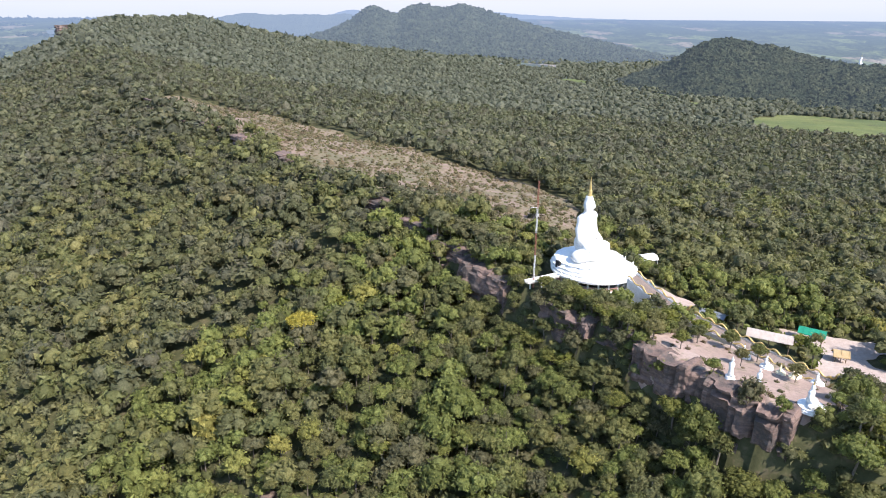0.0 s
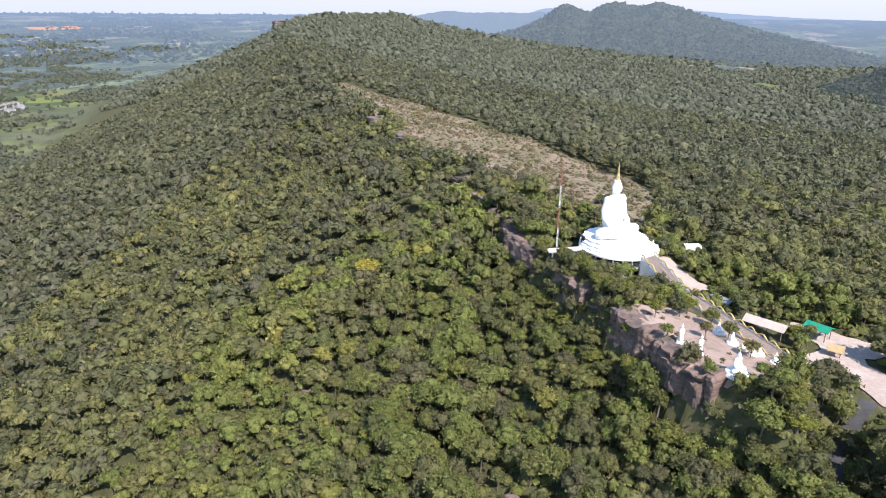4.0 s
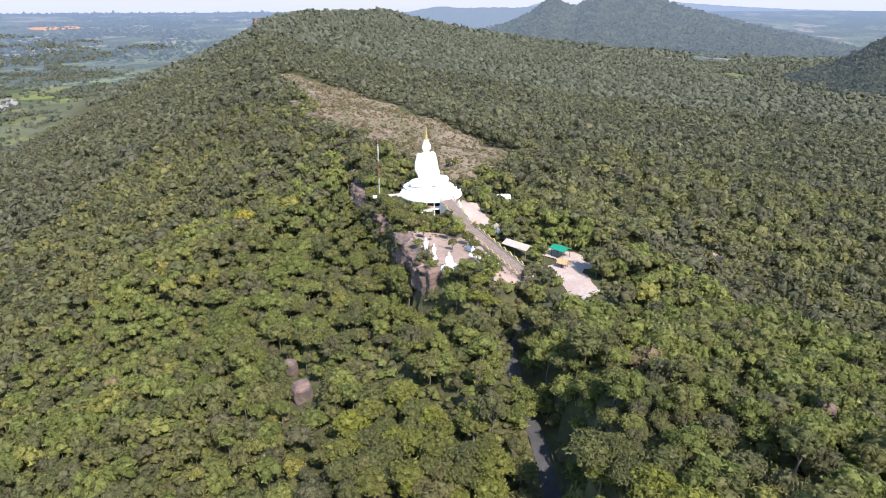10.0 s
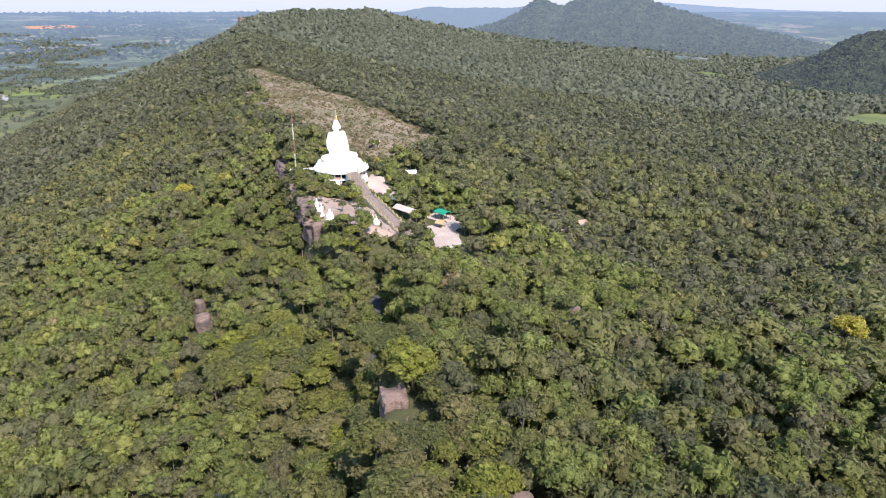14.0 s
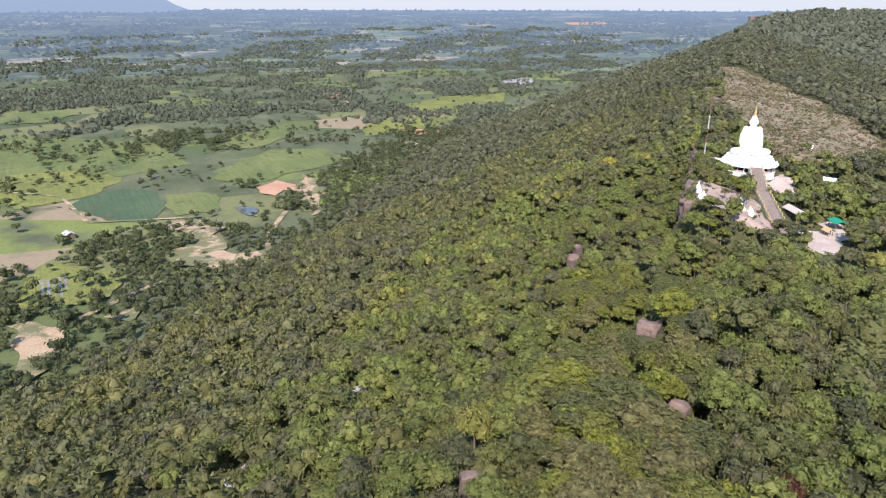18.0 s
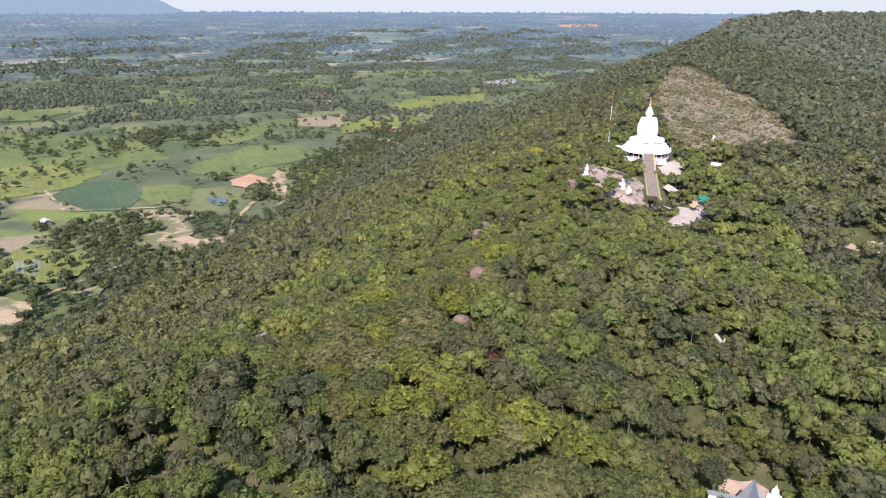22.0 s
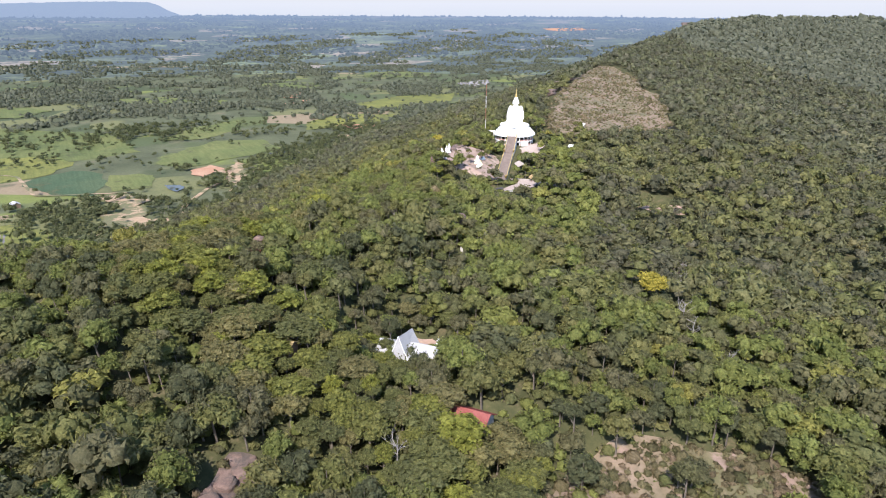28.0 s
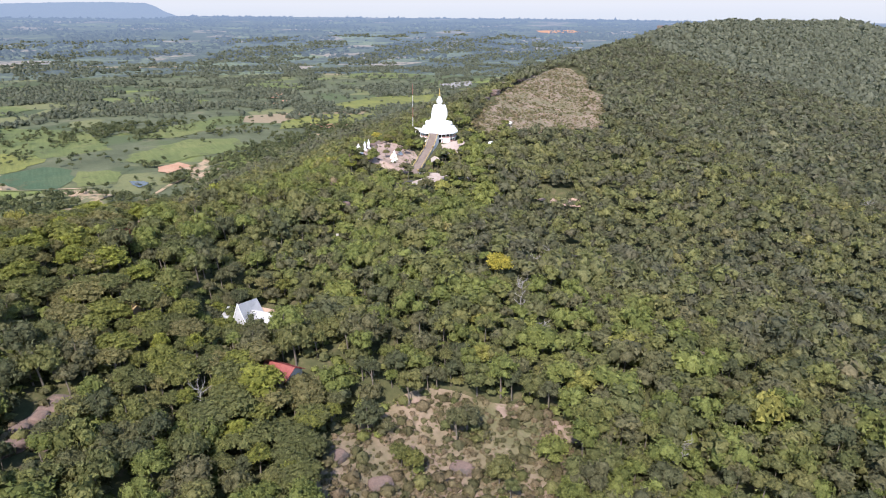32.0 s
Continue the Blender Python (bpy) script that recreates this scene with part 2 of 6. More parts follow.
def rock_material():
    m, t, p = nodes_of("sandstone")
    co = t.nodes.new("ShaderNodeTexCoord").outputs["Object"]
    mp = t.nodes.new("ShaderNodeMapping")
    mp.inputs["Scale"].default_value = (0.12, 0.12, 0.9)
    t.links.new(co, mp.inputs[0])
    bands, stain, grain = tex_noise(t, 1.0, 5, 0.7, mp.outputs[0], 0.6), tex_noise(t, 0.22, 5, 0.7), tex_noise(t, 2.6, 4, 0.7)
    c = ramp(t, ((0.3, (0.085, 0.06, 0.05)), (0.55, (0.2, 0.135, 0.11)), (0.75, (0.31, 0.22, 0.182))), bands)
    c = mix(t, c, (0.075, 0.066, 0.06), ramp(t, ((0.46, (0, 0, 0)), (0.6, (0.85, 0.85, 0.85))), stain))
    c = mix(t, c, ramp(t, ((0.3, (0.7, 0.7, 0.7)), (0.7, (1.15, 1.15, 1.15))), grain), 0.8, "MULTIPLY")
    t.links.new(c, p.inputs["Base Color"])
    p.inputs["Roughness"].default_value = 0.95
    bump(t, p, grain, 0.6, 0.25)
    return m


M_rock = rock_material()


def ground_material():
    """Leaf litter and scrub on the hills; fields, earth and scrub on the plain."""
    m, t, p = nodes_of("ground_cover")
    geo = t.nodes.new("ShaderNodeNewGeometry").outputs["Position"]
    sep = t.nodes.new("ShaderNodeSeparateXYZ")
    t.links.new(geo, sep.inputs[0])
    n1, n2, n3 = tex_noise(t, 0.02, 5, 0.6, geo), tex_noise(t, 0.35, 4, 0.7, geo), tex_noise(t, 0.006, 4, 0.6, geo)
    hill = ramp(t, ((0.3, (0.045, 0.05, 0.022)), (0.55, (0.075, 0.075, 0.035)), (0.75, (0.15, 0.115, 0.075))), n2)
    vor = t.nodes.new("ShaderNodeTexVoronoi")
    vor.inputs["Scale"].default_value = 0.011
    vor.inputs["Randomness"].default_value = 0.9
    mp = t.nodes.new("ShaderNodeMapping")
    mp.inputs["Rotation"].default_value, mp.inputs["Scale"].default_value = (0, 0, 0.5), (1.0, 0.6, 0.0)
    t.links.new(geo, mp.inputs[0]), t.links.new(mp.outputs[0], vor.inputs["Vector"])
    cell = t.nodes.new("ShaderNodeSeparateColor")
    t.links.new(vor.outputs["Color"], cell.inputs[0])
    plots = ramp(t, ((0.0, (0.066, 0.082, 0.042)), (0.2, (0.1, 0.118, 0.05)), (0.42, (0.15, 0.175, 0.055)), (0.6, (0.08, 0.1, 0.048)), (0.74, (0.145, 0.15, 0.07)), (0.92, (0.24, 0.19, 0.125))), cell.outputs[0], "CONSTANT")
    scrub = ramp(t, ((0.35, (0.07, 0.08, 0.046)), (0.6, (0.105, 0.115, 0.066)), (0.8, (0.18, 0.15, 0.10))), n1)
    plain = mix(t, plots, scrub, ramp(t, ((0.47, (0, 0, 0)), (0.53, (1, 1, 1))), n3))
    plain = mix(t, plain, ramp(t, ((0.3, (0.75, 0.75, 0.75)), (0.7, (1.15, 1.15, 1.15))), n2), 0.6, "MULTIPLY")
    level = ramp(t, ((0.40, (1, 1, 1)), (0.52, (0, 0, 0))), arith(t, "DIVIDE", arith(t, "ADD", sep.outputs[2], 90.0), 90.0))
    t.links.new(mix(t, hill, plain, level), p.inputs["Base Color"])
    p.inputs["Roughness"].default_value, p.inputs["Specular IOR Level"].default_value = 0.95, 0.15
    bump(t, p, n2, 0.5, 0.4)
    return m


M_ground = ground_material()


def sand_material():
    """Sandy soil grown over in patches with dry grass."""
    m, t, p = nodes_of("sandy_earth")
    geo = t.nodes.new("ShaderNodeNewGeometry").outputs["Position"]
    n1, n2, n3 = tex_noise(t, 0.05, 5, 0.7, geo, 0.6), tex_noise(t, 0.6, 4, 0.7, geo), tex_noise(t, 0.12, 5, 0.75, geo)
    c = ramp(t, ((0.3, (0.30, 0.20, 0.12)), (0.7, (0.42, 0.31, 0.21))), n3)
    c = mix(t, c, (0.115, 0.12, 0.055), ramp(t, ((0.44, (0, 0, 0)), (0.54, (0.95, 0.95, 0.95))), n1))
    c = mix(t, c, ramp(t, ((0.3, (0.7, 0.7, 0.68)), (0.7, (1.15, 1.15, 1.15))), n2), 0.7, "MULTIPLY")
    t.links.new(c, p.inputs["Base Color"])
    p.inputs["Roughness"].default_value = 0.95
    bump(t, p, n2, 0.4, 0.3)
    return m


M_sand = sand_material()


def plateau_material():
    m, t, p = nodes_of("dry_grass_and_rock")
    n1, n2, n3 = tex_noise(t, 0.045, 5, 0.65), tex_noise(t, 0.5, 4, 0.7), tex_noise(t, 0.13, 5, 0.7)
    c = ramp(t, ((0.34, (0.12, 0.11, 0.054)), (0.5, (0.178, 0.14, 0.088)), (0.68, (0.25, 0.18, 0.138))), n1)
    c = mix(t, c, (0.25, 0.175, 0.145), ramp(t, ((0.55, (0, 0, 0)), (0.62, (0.9, 0.9, 0.9))), n3))
    c = mix(t, c, ramp(t, ((0.3, (0.65, 0.68, 0.6)), (0.7, (1.2, 1.2, 1.2))), n2), 0.8, "MULTIPLY")
    t.links.new(c, p.inputs["Base Color"])
    p.inputs["Roughness"].default_value = 0.95
    bump(t, p, n2, 0.5, 0.4)
    return m


M_plateau = plateau_material()


def rockshelf_material():
    m, t, p = nodes_of("bare_sandstone_shelf")
    n1, n2, n3 = tex_noise(t, 0.09, 5, 0.7), tex_noise(t, 1.1, 4, 0.7), tex_noise(t, 0.2, 5, 0.7, None, 0.8)
    c = ramp(t, ((0.3, (0.23, 0.162, 0.128)), (0.55, (0.335, 0.245, 0.2)), (0.8, (0.43, 0.34, 0.295))), n1)
    c = mix(t, c, (0.13, 0.12, 0.06), ramp(t, ((0.53, (0, 0, 0)), (0.64, (0.8, 0.8, 0.8))), n3))
    c = mix(t, c, ramp(t, ((0.3, (0.7, 0.7, 0.7)), (0.7, (1.15, 1.15, 1.15))), n2), 0.7, "MULTIPLY")
    t.links.new(c, p.inputs["Base Color"])
    p.inputs["Roughness"].default_value = 0.9
    bump(t, p, n2, 0.5, 0.2)
    return m


M_shelf = rockshelf_material()


def water_material(name, c):
    m, t, p = nodes_of(name)
    t.links.new(ramp(t, ((0.35, c), (0.7, tuple(v * 1.25 for v in c))), tex_noise(t, 0.05)), p.inputs["Base Color"])
    p.inputs["Roughness"].default_value = 0.22
    bump(t, p, tex_noise(t, 1.2), 0.05, 0.02)
    return m


M_water = water_material("pond_water", (0.055, 0.06, 0.052))
M_mudwater = water_material("muddy_water", (0.20, 0.17, 0.145))


def distance_material(name, near, far, haze, lo, hi, start, end, woods=0.012, plots=False):
    """Far land: woods and plots, air haze added as blue emission growing with distance."""
    m, t, p = nodes_of(name)
    geo = t.nodes.new("ShaderNodeNewGeometry").outputs["Position"]
    mp = t.nodes.new("ShaderNodeMapping")
    mp.inputs["Rotation"].default_value, mp.inputs["Scale"].default_value = (0, 0, 0.5), (1.0, 0.55, 0.3)
    t.links.new(geo, mp.inputs[0])
    n1, n2 = tex_noise(t, woods, 6, 0.72, geo), tex_noise(t, woods * 7, 4, 0.75, geo)
    c = ramp(t, ((0.44, near), (0.6, far)), n1)
    if plots:
        vor = t.nodes.new("ShaderNodeTexVoronoi")
        vor.inputs["Scale"].default_value = 0.009
        t.links.new(mp.outputs[0], vor.inputs["Vector"])
        cell = t.nodes.new("ShaderNodeSeparateColor")
        t.links.new(vor.outputs["Color"], cell.inputs[0])
        fields = ramp(t, ((0.0, (0.07, 0.083, 0.05)), (0.3, (0.12, 0.138, 0.075)), (0.5, (0.165, 0.19, 0.085)), (0.65, (0.10, 0.115, 0.066)), (0.88, (0.27, 0.225, 0.165))), cell.outputs[0], "CONSTANT")
        n3 = tex_noise(t, 0.011, 8, 0.78, mp.outputs[0])
        c = mix(t, fields, near, ramp(t, ((0.485, (0, 0, 0)), (0.54, (1, 1, 1))), n3))
    c = mix(t, c, ramp(t, ((0.32, (0.45, 0.45, 0.45)), (0.68, (1.55, 1.55, 1.55))), n2), 0.95, "MULTIPLY")
    t.links.new(c, p.inputs["Base Color"])
    p.inputs["Roughness"].default_value, p.inputs["Specular IOR Level"].default_value = 1.0, 0.0
    if not plots:
        bump(t, p, n2, 1.0, 9.0)
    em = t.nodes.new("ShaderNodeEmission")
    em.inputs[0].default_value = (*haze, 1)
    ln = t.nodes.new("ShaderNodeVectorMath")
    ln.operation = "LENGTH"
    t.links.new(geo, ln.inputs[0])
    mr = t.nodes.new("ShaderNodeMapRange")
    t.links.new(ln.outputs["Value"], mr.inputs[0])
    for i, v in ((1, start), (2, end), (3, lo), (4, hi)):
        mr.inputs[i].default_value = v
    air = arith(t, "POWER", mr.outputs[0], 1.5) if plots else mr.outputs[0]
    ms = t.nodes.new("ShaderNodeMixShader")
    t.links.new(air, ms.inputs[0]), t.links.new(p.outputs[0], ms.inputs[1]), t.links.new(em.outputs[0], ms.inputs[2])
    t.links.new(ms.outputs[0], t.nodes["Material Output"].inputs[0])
    return m


# haze colours that the far surfaces themselves emit, in place of real air
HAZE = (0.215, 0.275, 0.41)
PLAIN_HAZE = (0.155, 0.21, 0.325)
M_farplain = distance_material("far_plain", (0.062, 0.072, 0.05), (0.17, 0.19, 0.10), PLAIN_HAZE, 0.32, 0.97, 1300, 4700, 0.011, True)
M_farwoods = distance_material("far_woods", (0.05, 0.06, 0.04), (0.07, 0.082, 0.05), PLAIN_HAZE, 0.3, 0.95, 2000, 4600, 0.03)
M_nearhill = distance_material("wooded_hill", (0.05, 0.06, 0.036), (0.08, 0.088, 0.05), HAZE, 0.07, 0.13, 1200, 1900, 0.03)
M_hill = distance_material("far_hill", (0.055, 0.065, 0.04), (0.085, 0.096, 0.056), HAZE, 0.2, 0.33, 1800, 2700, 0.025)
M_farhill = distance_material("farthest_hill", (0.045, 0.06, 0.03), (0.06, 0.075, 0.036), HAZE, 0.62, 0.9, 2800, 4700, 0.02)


def sky_band_material():
    """Pale hazy sky low over the horizon, a little bluer higher up."""
    m, t, p = nodes_of("hazy_sky")
    sep = t.nodes.new("ShaderNodeSeparateXYZ")
    geo = t.nodes.new("ShaderNodeNewGeometry").outputs["Position"]
    t.links.new(geo, sep.inputs[0])
    up = arith(t, "DIVIDE", sep.outputs[2], 900.0)
    mp = t.nodes.new("ShaderNodeMapping")
    mp.inputs["Scale"].default_value = (0.001, 0.001, 0.006)
    t.links.new(geo, mp.inputs[0])
    c = ramp(t, ((0.05, (0.34, 0.38, 0.465)), (0.22, (0.415, 0.43, 0.495)), (0.6, (0.38, 0.415, 0.5)), (1.0, (0.335, 0.39, 0.5))), up)
    c = mix(t, c, (0.44, 0.445, 0.475), arith(t, "MULTIPLY", tex_noise(t, 1.0, 4, 0.6, mp.outputs[0]), 0.55))
    em = t.nodes.new("ShaderNodeEmission")
    t.links.new(c, em.inputs[0])
    t.links.new(em.outputs[0], t.nodes["Material Output"].inputs[0])
    return m


M_skyband = sky_band_material()


# ---- land ----
# crest line: x, y, height, drop of the cliff, width of the west slope, length of the east slope
CREST = [
    (520, -330, 5, 2, 330, 500), (330, -150, 18, 2, 280, 500), (225, -95, 30, 4, 240, 420), (150, -78, 39, 9, 235, 440), (134, -20, 34, 11, 240, 480),
    (119, 20, 32, 14, 245, 600), (97, 60, 29, 9, 250, 600), (84, 82, 21, 3, 250, 600), (70, 98, 27, 8, 255, 560), (60, 104, 33, 15, 255, 560), (42, 128, 33, 15, 258, 540),
    (22, 155, 33, 13, 262, 500), (7, 178, 33.5, 9, 265, 500), (-22, 222, 36, 2, 275, 500), (-92, 312, 41, 1.5, 285, 500),
    (-195, 430, 45, 1.5, 295, 470), (-400, 760, 60, 4, 305, 470), (-575, 1050, 80, 16, 330, 480), (-640, 1300, 88, 16, 400, 500), (-700, 1900, 88, 10, 420, 500)]
PLAIN = -55.0
def smooth(a, b, v):
    k = np.clip((v - a) / (b - a), 0, 1)
    return k * k * (3 - 2 * k)
def crest_frame(x, y):
    best = np.full(x.shape, 1e12); s = np.zeros(x.shape); q = np.zeros(x.shape + (4,))
    for a, b in zip(CREST[:-1], CREST[1:]):
        dx, dy = b[0] - a[0], b[1] - a[1]; n = np.hypot(dx, dy)
        k = np.clip(((x - a[0]) * dx + (y - a[1]) * dy) / n**2, 0, 1)
        px, py = x - a[0] - k * dx, y - a[1] - k * dy; d = np.hypot(px, py)
        m = d < best; best[m] = d[m]
        side = np.where(py * dx - px * dy < 0, 1.0, -1.0); s[m] = (d * side)[m]
        for j in range(4): q[..., j][m] = (a[2 + j] + (b[2 + j] - a[2 + j]) * k)[m]
    return s, q
BUMPS = [(98, 130, 30, -4.0), (230, 0, 45, 2.0), (178, -45, 25, 5), (-60, 170, 50, 2)]
ROAD = [(95, 120, 20), (86, 107, 17.5), (84, 96, 15.5), (90, 82, 13.5), (98, 64, 11.5), (104, 48, 9.5), (95, 22, 7.5), (75, -2, 3), (60, -22, -1.5), (72, -48, 0), (90.5, -70.5, 4), (92, -84, 3.5), (94, -112, 1)]
PATH_EYE = ((180, -40), 100.0)


def vnoise(x, y, size, seed=0):
    """Smooth noise from 0 to 1 with lumps of the given size in metres."""
    x, y = np.asarray(x, float) / size + 1000, np.asarray(y, float) / size + 1000
    i, j = np.floor(x).astype(np.int64), np.floor(y).astype(np.int64)
    u, v = x - i, y - j
    u, v = u * u * (3 - 2 * u), v * v * (3 - 2 * v)

    def h(a, b):
        n = (a * 374761393 + b * 668265263 + seed * 982451653) & 0x7FFFFFFF
        n = ((n ^ (n >> 13)) * 1274126177) & 0x7FFFFFFF
        return ((n ^ (n >> 16)) & 0xFFFF) / 65535.0
    return (h(i, j) * (1 - u) + h(i + 1, j) * u) * (1 - v) + (h(i, j + 1) * (1 - u) + h(i + 1, j + 1) * u) * v


def line_gap(x, y, line):
    """Distance to a broken line, and the third number of the line at its nearest place."""
    best, val = np.full(np.shape(x), 1e12), np.zeros(np.shape(x))
    for a, b in zip(line[:-1], line[1:]):
        dx, dy = b[0] - a[0], b[1] - a[1]
        k = np.clip(((x - a[0]) * dx + (y - a[1]) * dy) / (dx * dx + dy * dy), 0, 1)
        d = np.hypot(x - a[0] - k * dx, y - a[1] - k * dy)
        m = d < best
        best = np.where(m, d, best)
        if len(a) > 2:
            val = np.where(m, a[2] + (b[2] - a[2]) * k, val)
    return best, val


def inside(x, y, poly):
    hit = np.zeros(np.shape(x), bool)
    for (ax, ay), (bx, by) in zip(poly, poly[1:] + poly[:1]):
        if ay != by:
            hit ^= ((ay > y) != (by > y)) & (x < (bx - ax) * (y - ay) / (by - ay) + ax)
    return hit


PARKING = [(81, 133), (88, 132), (93, 128), (97, 120), (100.5, 117.5), (104.5, 124), (102, 129), (99, 136), (99, 140), (108, 142), (108, 149), (101, 148.5), (95, 152.5), (86, 154), (83, 149), (89, 146), (90, 141), (86, 136)]
SHELF = [(42, 129), (58, 105), (66, 102), (75, 106), (81, 113), (85, 122), (85, 129), (77, 131), (66, 139), (58, 142), (50, 138)]
COURT = [(48.5, 177), (55, 177), (60, 168), (68, 163), (66.5, 157), (58.5, 158.5), (53, 162)]
PLATEAU = [(22, 201), (5, 216), (-10, 230), (-30, 247), (-47, 264), (-82, 306), (-130, 367), (-190, 445), (-202, 454), (-175, 464), (-145, 460), (-108, 417), (-66, 402), (-27, 362), (3, 340), (27, 322), (44, 288), (50, 256), (46, 228), (45, 204), (38, 191)]
STATUE, FACE, SIDE = Vector((39.5, 167.2, 36.5)), Vector((0.738, -0.675, 0)), Vector((0.675, 0.738, 0))
TEMPLE_YARD = [(199, 13), (204, 8), (215, 11), (216, 17), (210, 22), (202, 20)]
DIRT_EAST = [(127, 168), (132, 164), (141, 172), (147, 186), (141, 189), (132, 179)]
BARE_1 = [(254, 18), (262, 6), (276, 4), (290, 14), (295, 34), (291, 56), (280, 66), (266, 58), (256, 42)]
BARE_3 = [(179, 136), (187, 133), (192, 142), (184, 148)]
BARE_2 = [(233, -33), (231, -38), (237, -46), (246, -48), (248, -40), (241, -35)]


def height(x, y):
    """Height of the land."""
    x, y = np.asarray(x, float), np.asarray(y, float)
    s, q = crest_frame(x, y)
    c, drop, wide, long = (q[..., j] for j in range(4))
    east = PLAIN + (c - PLAIN) * np.exp(-np.maximum(s - 25, 0) / long)
    w = np.maximum(-s, 0)
    west = PLAIN + (c - drop * smooth(0, 4, w) - PLAIN) * np.clip(1 - w / wide, 0, 1) ** 1.18
    h = np.where(s >= 0, east, west)
    for bx, by, r, a in BUMPS:
        h = h + a * np.exp(-((x - bx) ** 2 + (y - by) ** 2) / r**2)
    on_hill = smooth(PLAIN + 3, PLAIN + 25, h)
    h = h + on_hill * ((vnoise(x, y, 38, 3) - 0.5) * 4 + (vnoise(x, y, 13, 4) - 0.5) * 1.6) * smooth(8, 40, np.abs(s)) + (vnoise(x, y, 90, 5) - 0.5) * 1.2
    sx, sy = x - STATUE.x, y - STATUE.y
    along, across = sx * FACE.x + sy * FACE.y, sx * SIDE.x + sy * SIDE.y
    local = np.exp(-((x - 72) ** 2 + (y - 128) ** 2) / 36**2) * (s > 0)
    h = h + (np.maximum(33.2 - 0.21 * np.maximum(s - 3, 0), 23.5) - h) * np.minimum(1, 1.6 * local)
    run = np.interp(along, (10, 25, 27.5, 59, 66), (30.5, 29.3, 29.3, 23.4, 23.4))
    h = h + (run - h) * (1 - smooth(2.6, 6.5, np.abs(across))) * (along > 8) * (along < 64)
    d, z = line_gap(x, y, ROAD)
    h = h + (z - h) * (1 - smooth(3, 11, d))
    d = np.hypot(x - 97, y - 135)
    h = h + (23.5 - h) * (1 - smooth(14, 28, d))
    d = np.hypot(x - STATUE.x, y - STATUE.y)
    h = h + (31.0 - h) * (1 - smooth(11, 17, d)) * (s > 3)
    d = np.hypot(x - 211, y - 13)
    h = h + (20.5 - h) * (1 - smooth(10, 26, d))
    r = np.hypot(x - PATH_EYE[0][0], y - PATH_EYE[0][1])
    k = np.clip((r - 2200) / 2750, 0, 0.985)
    drop_far = np.maximum(155 / np.maximum(r / (1 - k), 1), math.tan(radians(0.36)))
    return np.where(r > 2200, np.maximum(h, 100 - r * drop_far), h)


def stretch(lo, hi, fine_lo, fine_hi, step, grow):
    v = list(np.arange(fine_lo, fine_hi, step))
    s, x = step, v[-1]
    while x < hi:
        s = min(s * grow, 140)
        x += s
        v.append(x)
    s, x, left = step, v[0], []
    while x > lo:
        s = min(s * grow, 140)
        x -= s
        left.append(x)
    return np.array(left[::-1] + v)


GX, GY = stretch(-4700, 4700, -130, 320, 3.0, 1.05), stretch(-1500, 4800, -130, 330, 3.0, 1.05)
GZ = height(*np.meshgrid(GX, GY))
# the eastern slopes are worn smooth
even = smooth(250, 268, GX)[None, :] * (1 - smooth(500, 700, GX))[None, :] * (smooth(-120, -90, GY) * (1 - smooth(600, 800, GY)))[:, None]
even = np.maximum(even, (smooth(135, 152, GX) * (1 - smooth(500, 700, GX)))[None, :] * (smooth(72, 92, GY) * (1 - smooth(600, 800, GY)))[:, None])
even = even * np.clip(np.hypot(GX[None, :] - 211, GY[:, None] - 13) / 20 - 0.5, 0, 1)
for _ in range(50):
    mean4 = GZ.copy()
    mean4[1:-1, 1:-1] = (GZ[:-2, 1:-1] + GZ[2:, 1:-1] + GZ[1:-1, :-2] + GZ[1:-1, 2:]) / 4
    GZ = GZ + (mean4 - GZ) * even * 0.9


def ground_z(x, y):
    """Height on the built sheet of land."""
    x, y = np.asarray(x, float), np.asarray(y, float)
    i, j = np.clip(np.searchsorted(GX, x) - 1, 0, len(GX) - 2), np.clip(np.searchsorted(GY, y) - 1, 0, len(GY) - 2)
    u, v = (x - GX[i]) / (GX[i + 1] - GX[i]), (y - GY[j]) / (GY[j + 1] - GY[j])
    a, b, c, d = GZ[j, i], GZ[j, i + 1], GZ[j + 1, i + 1], GZ[j + 1, i]
    return np.where(u > v, a + (b - a) * u + (c - b) * v, a + (c - d) * u + (d - a) * v)


def mesh_of(name, verts, faces, mats, smooth_faces=False, tint=None, slots=None):
    """A mesh from arrays: verts (n, 3), faces (m, 3 or 4)."""
    me = bpy.data.meshes.new(name)
    verts, faces = np.asarray(verts, np.float32), np.asarray(faces, np.int32)
    me.vertices.add(len(verts)), me.loops.add(faces.size), me.polygons.add(len(faces))
    me.vertices.foreach_set("co", verts.ravel())
    me.loops.foreach_set("vertex_index", faces.ravel())
    me.polygons.foreach_set("loop_start", np.arange(len(faces), dtype=np.int32) * faces.shape[1])
    me.polygons.foreach_set("use_smooth", np.full(len(faces), smooth_faces))
    for m in mats:
        me.materials.append(m)
    if slots is not None:
        me.polygons.foreach_set("material_index", np.asarray(slots, np.int32))
    if tint is not None:
        a = me.attributes.new("tint", "FLOAT", "POINT")
        a.data.foreach_set("value", np.asarray(tint, np.float32))
    me.update(), me.validate()
    return me


def grid_faces(nx, ny):
    a = (np.arange(ny - 1)[:, None] * nx + np.arange(nx - 1)[None, :]).ravel()
    return np.stack([a, a + 1, a + nx + 1, a + nx], -1)


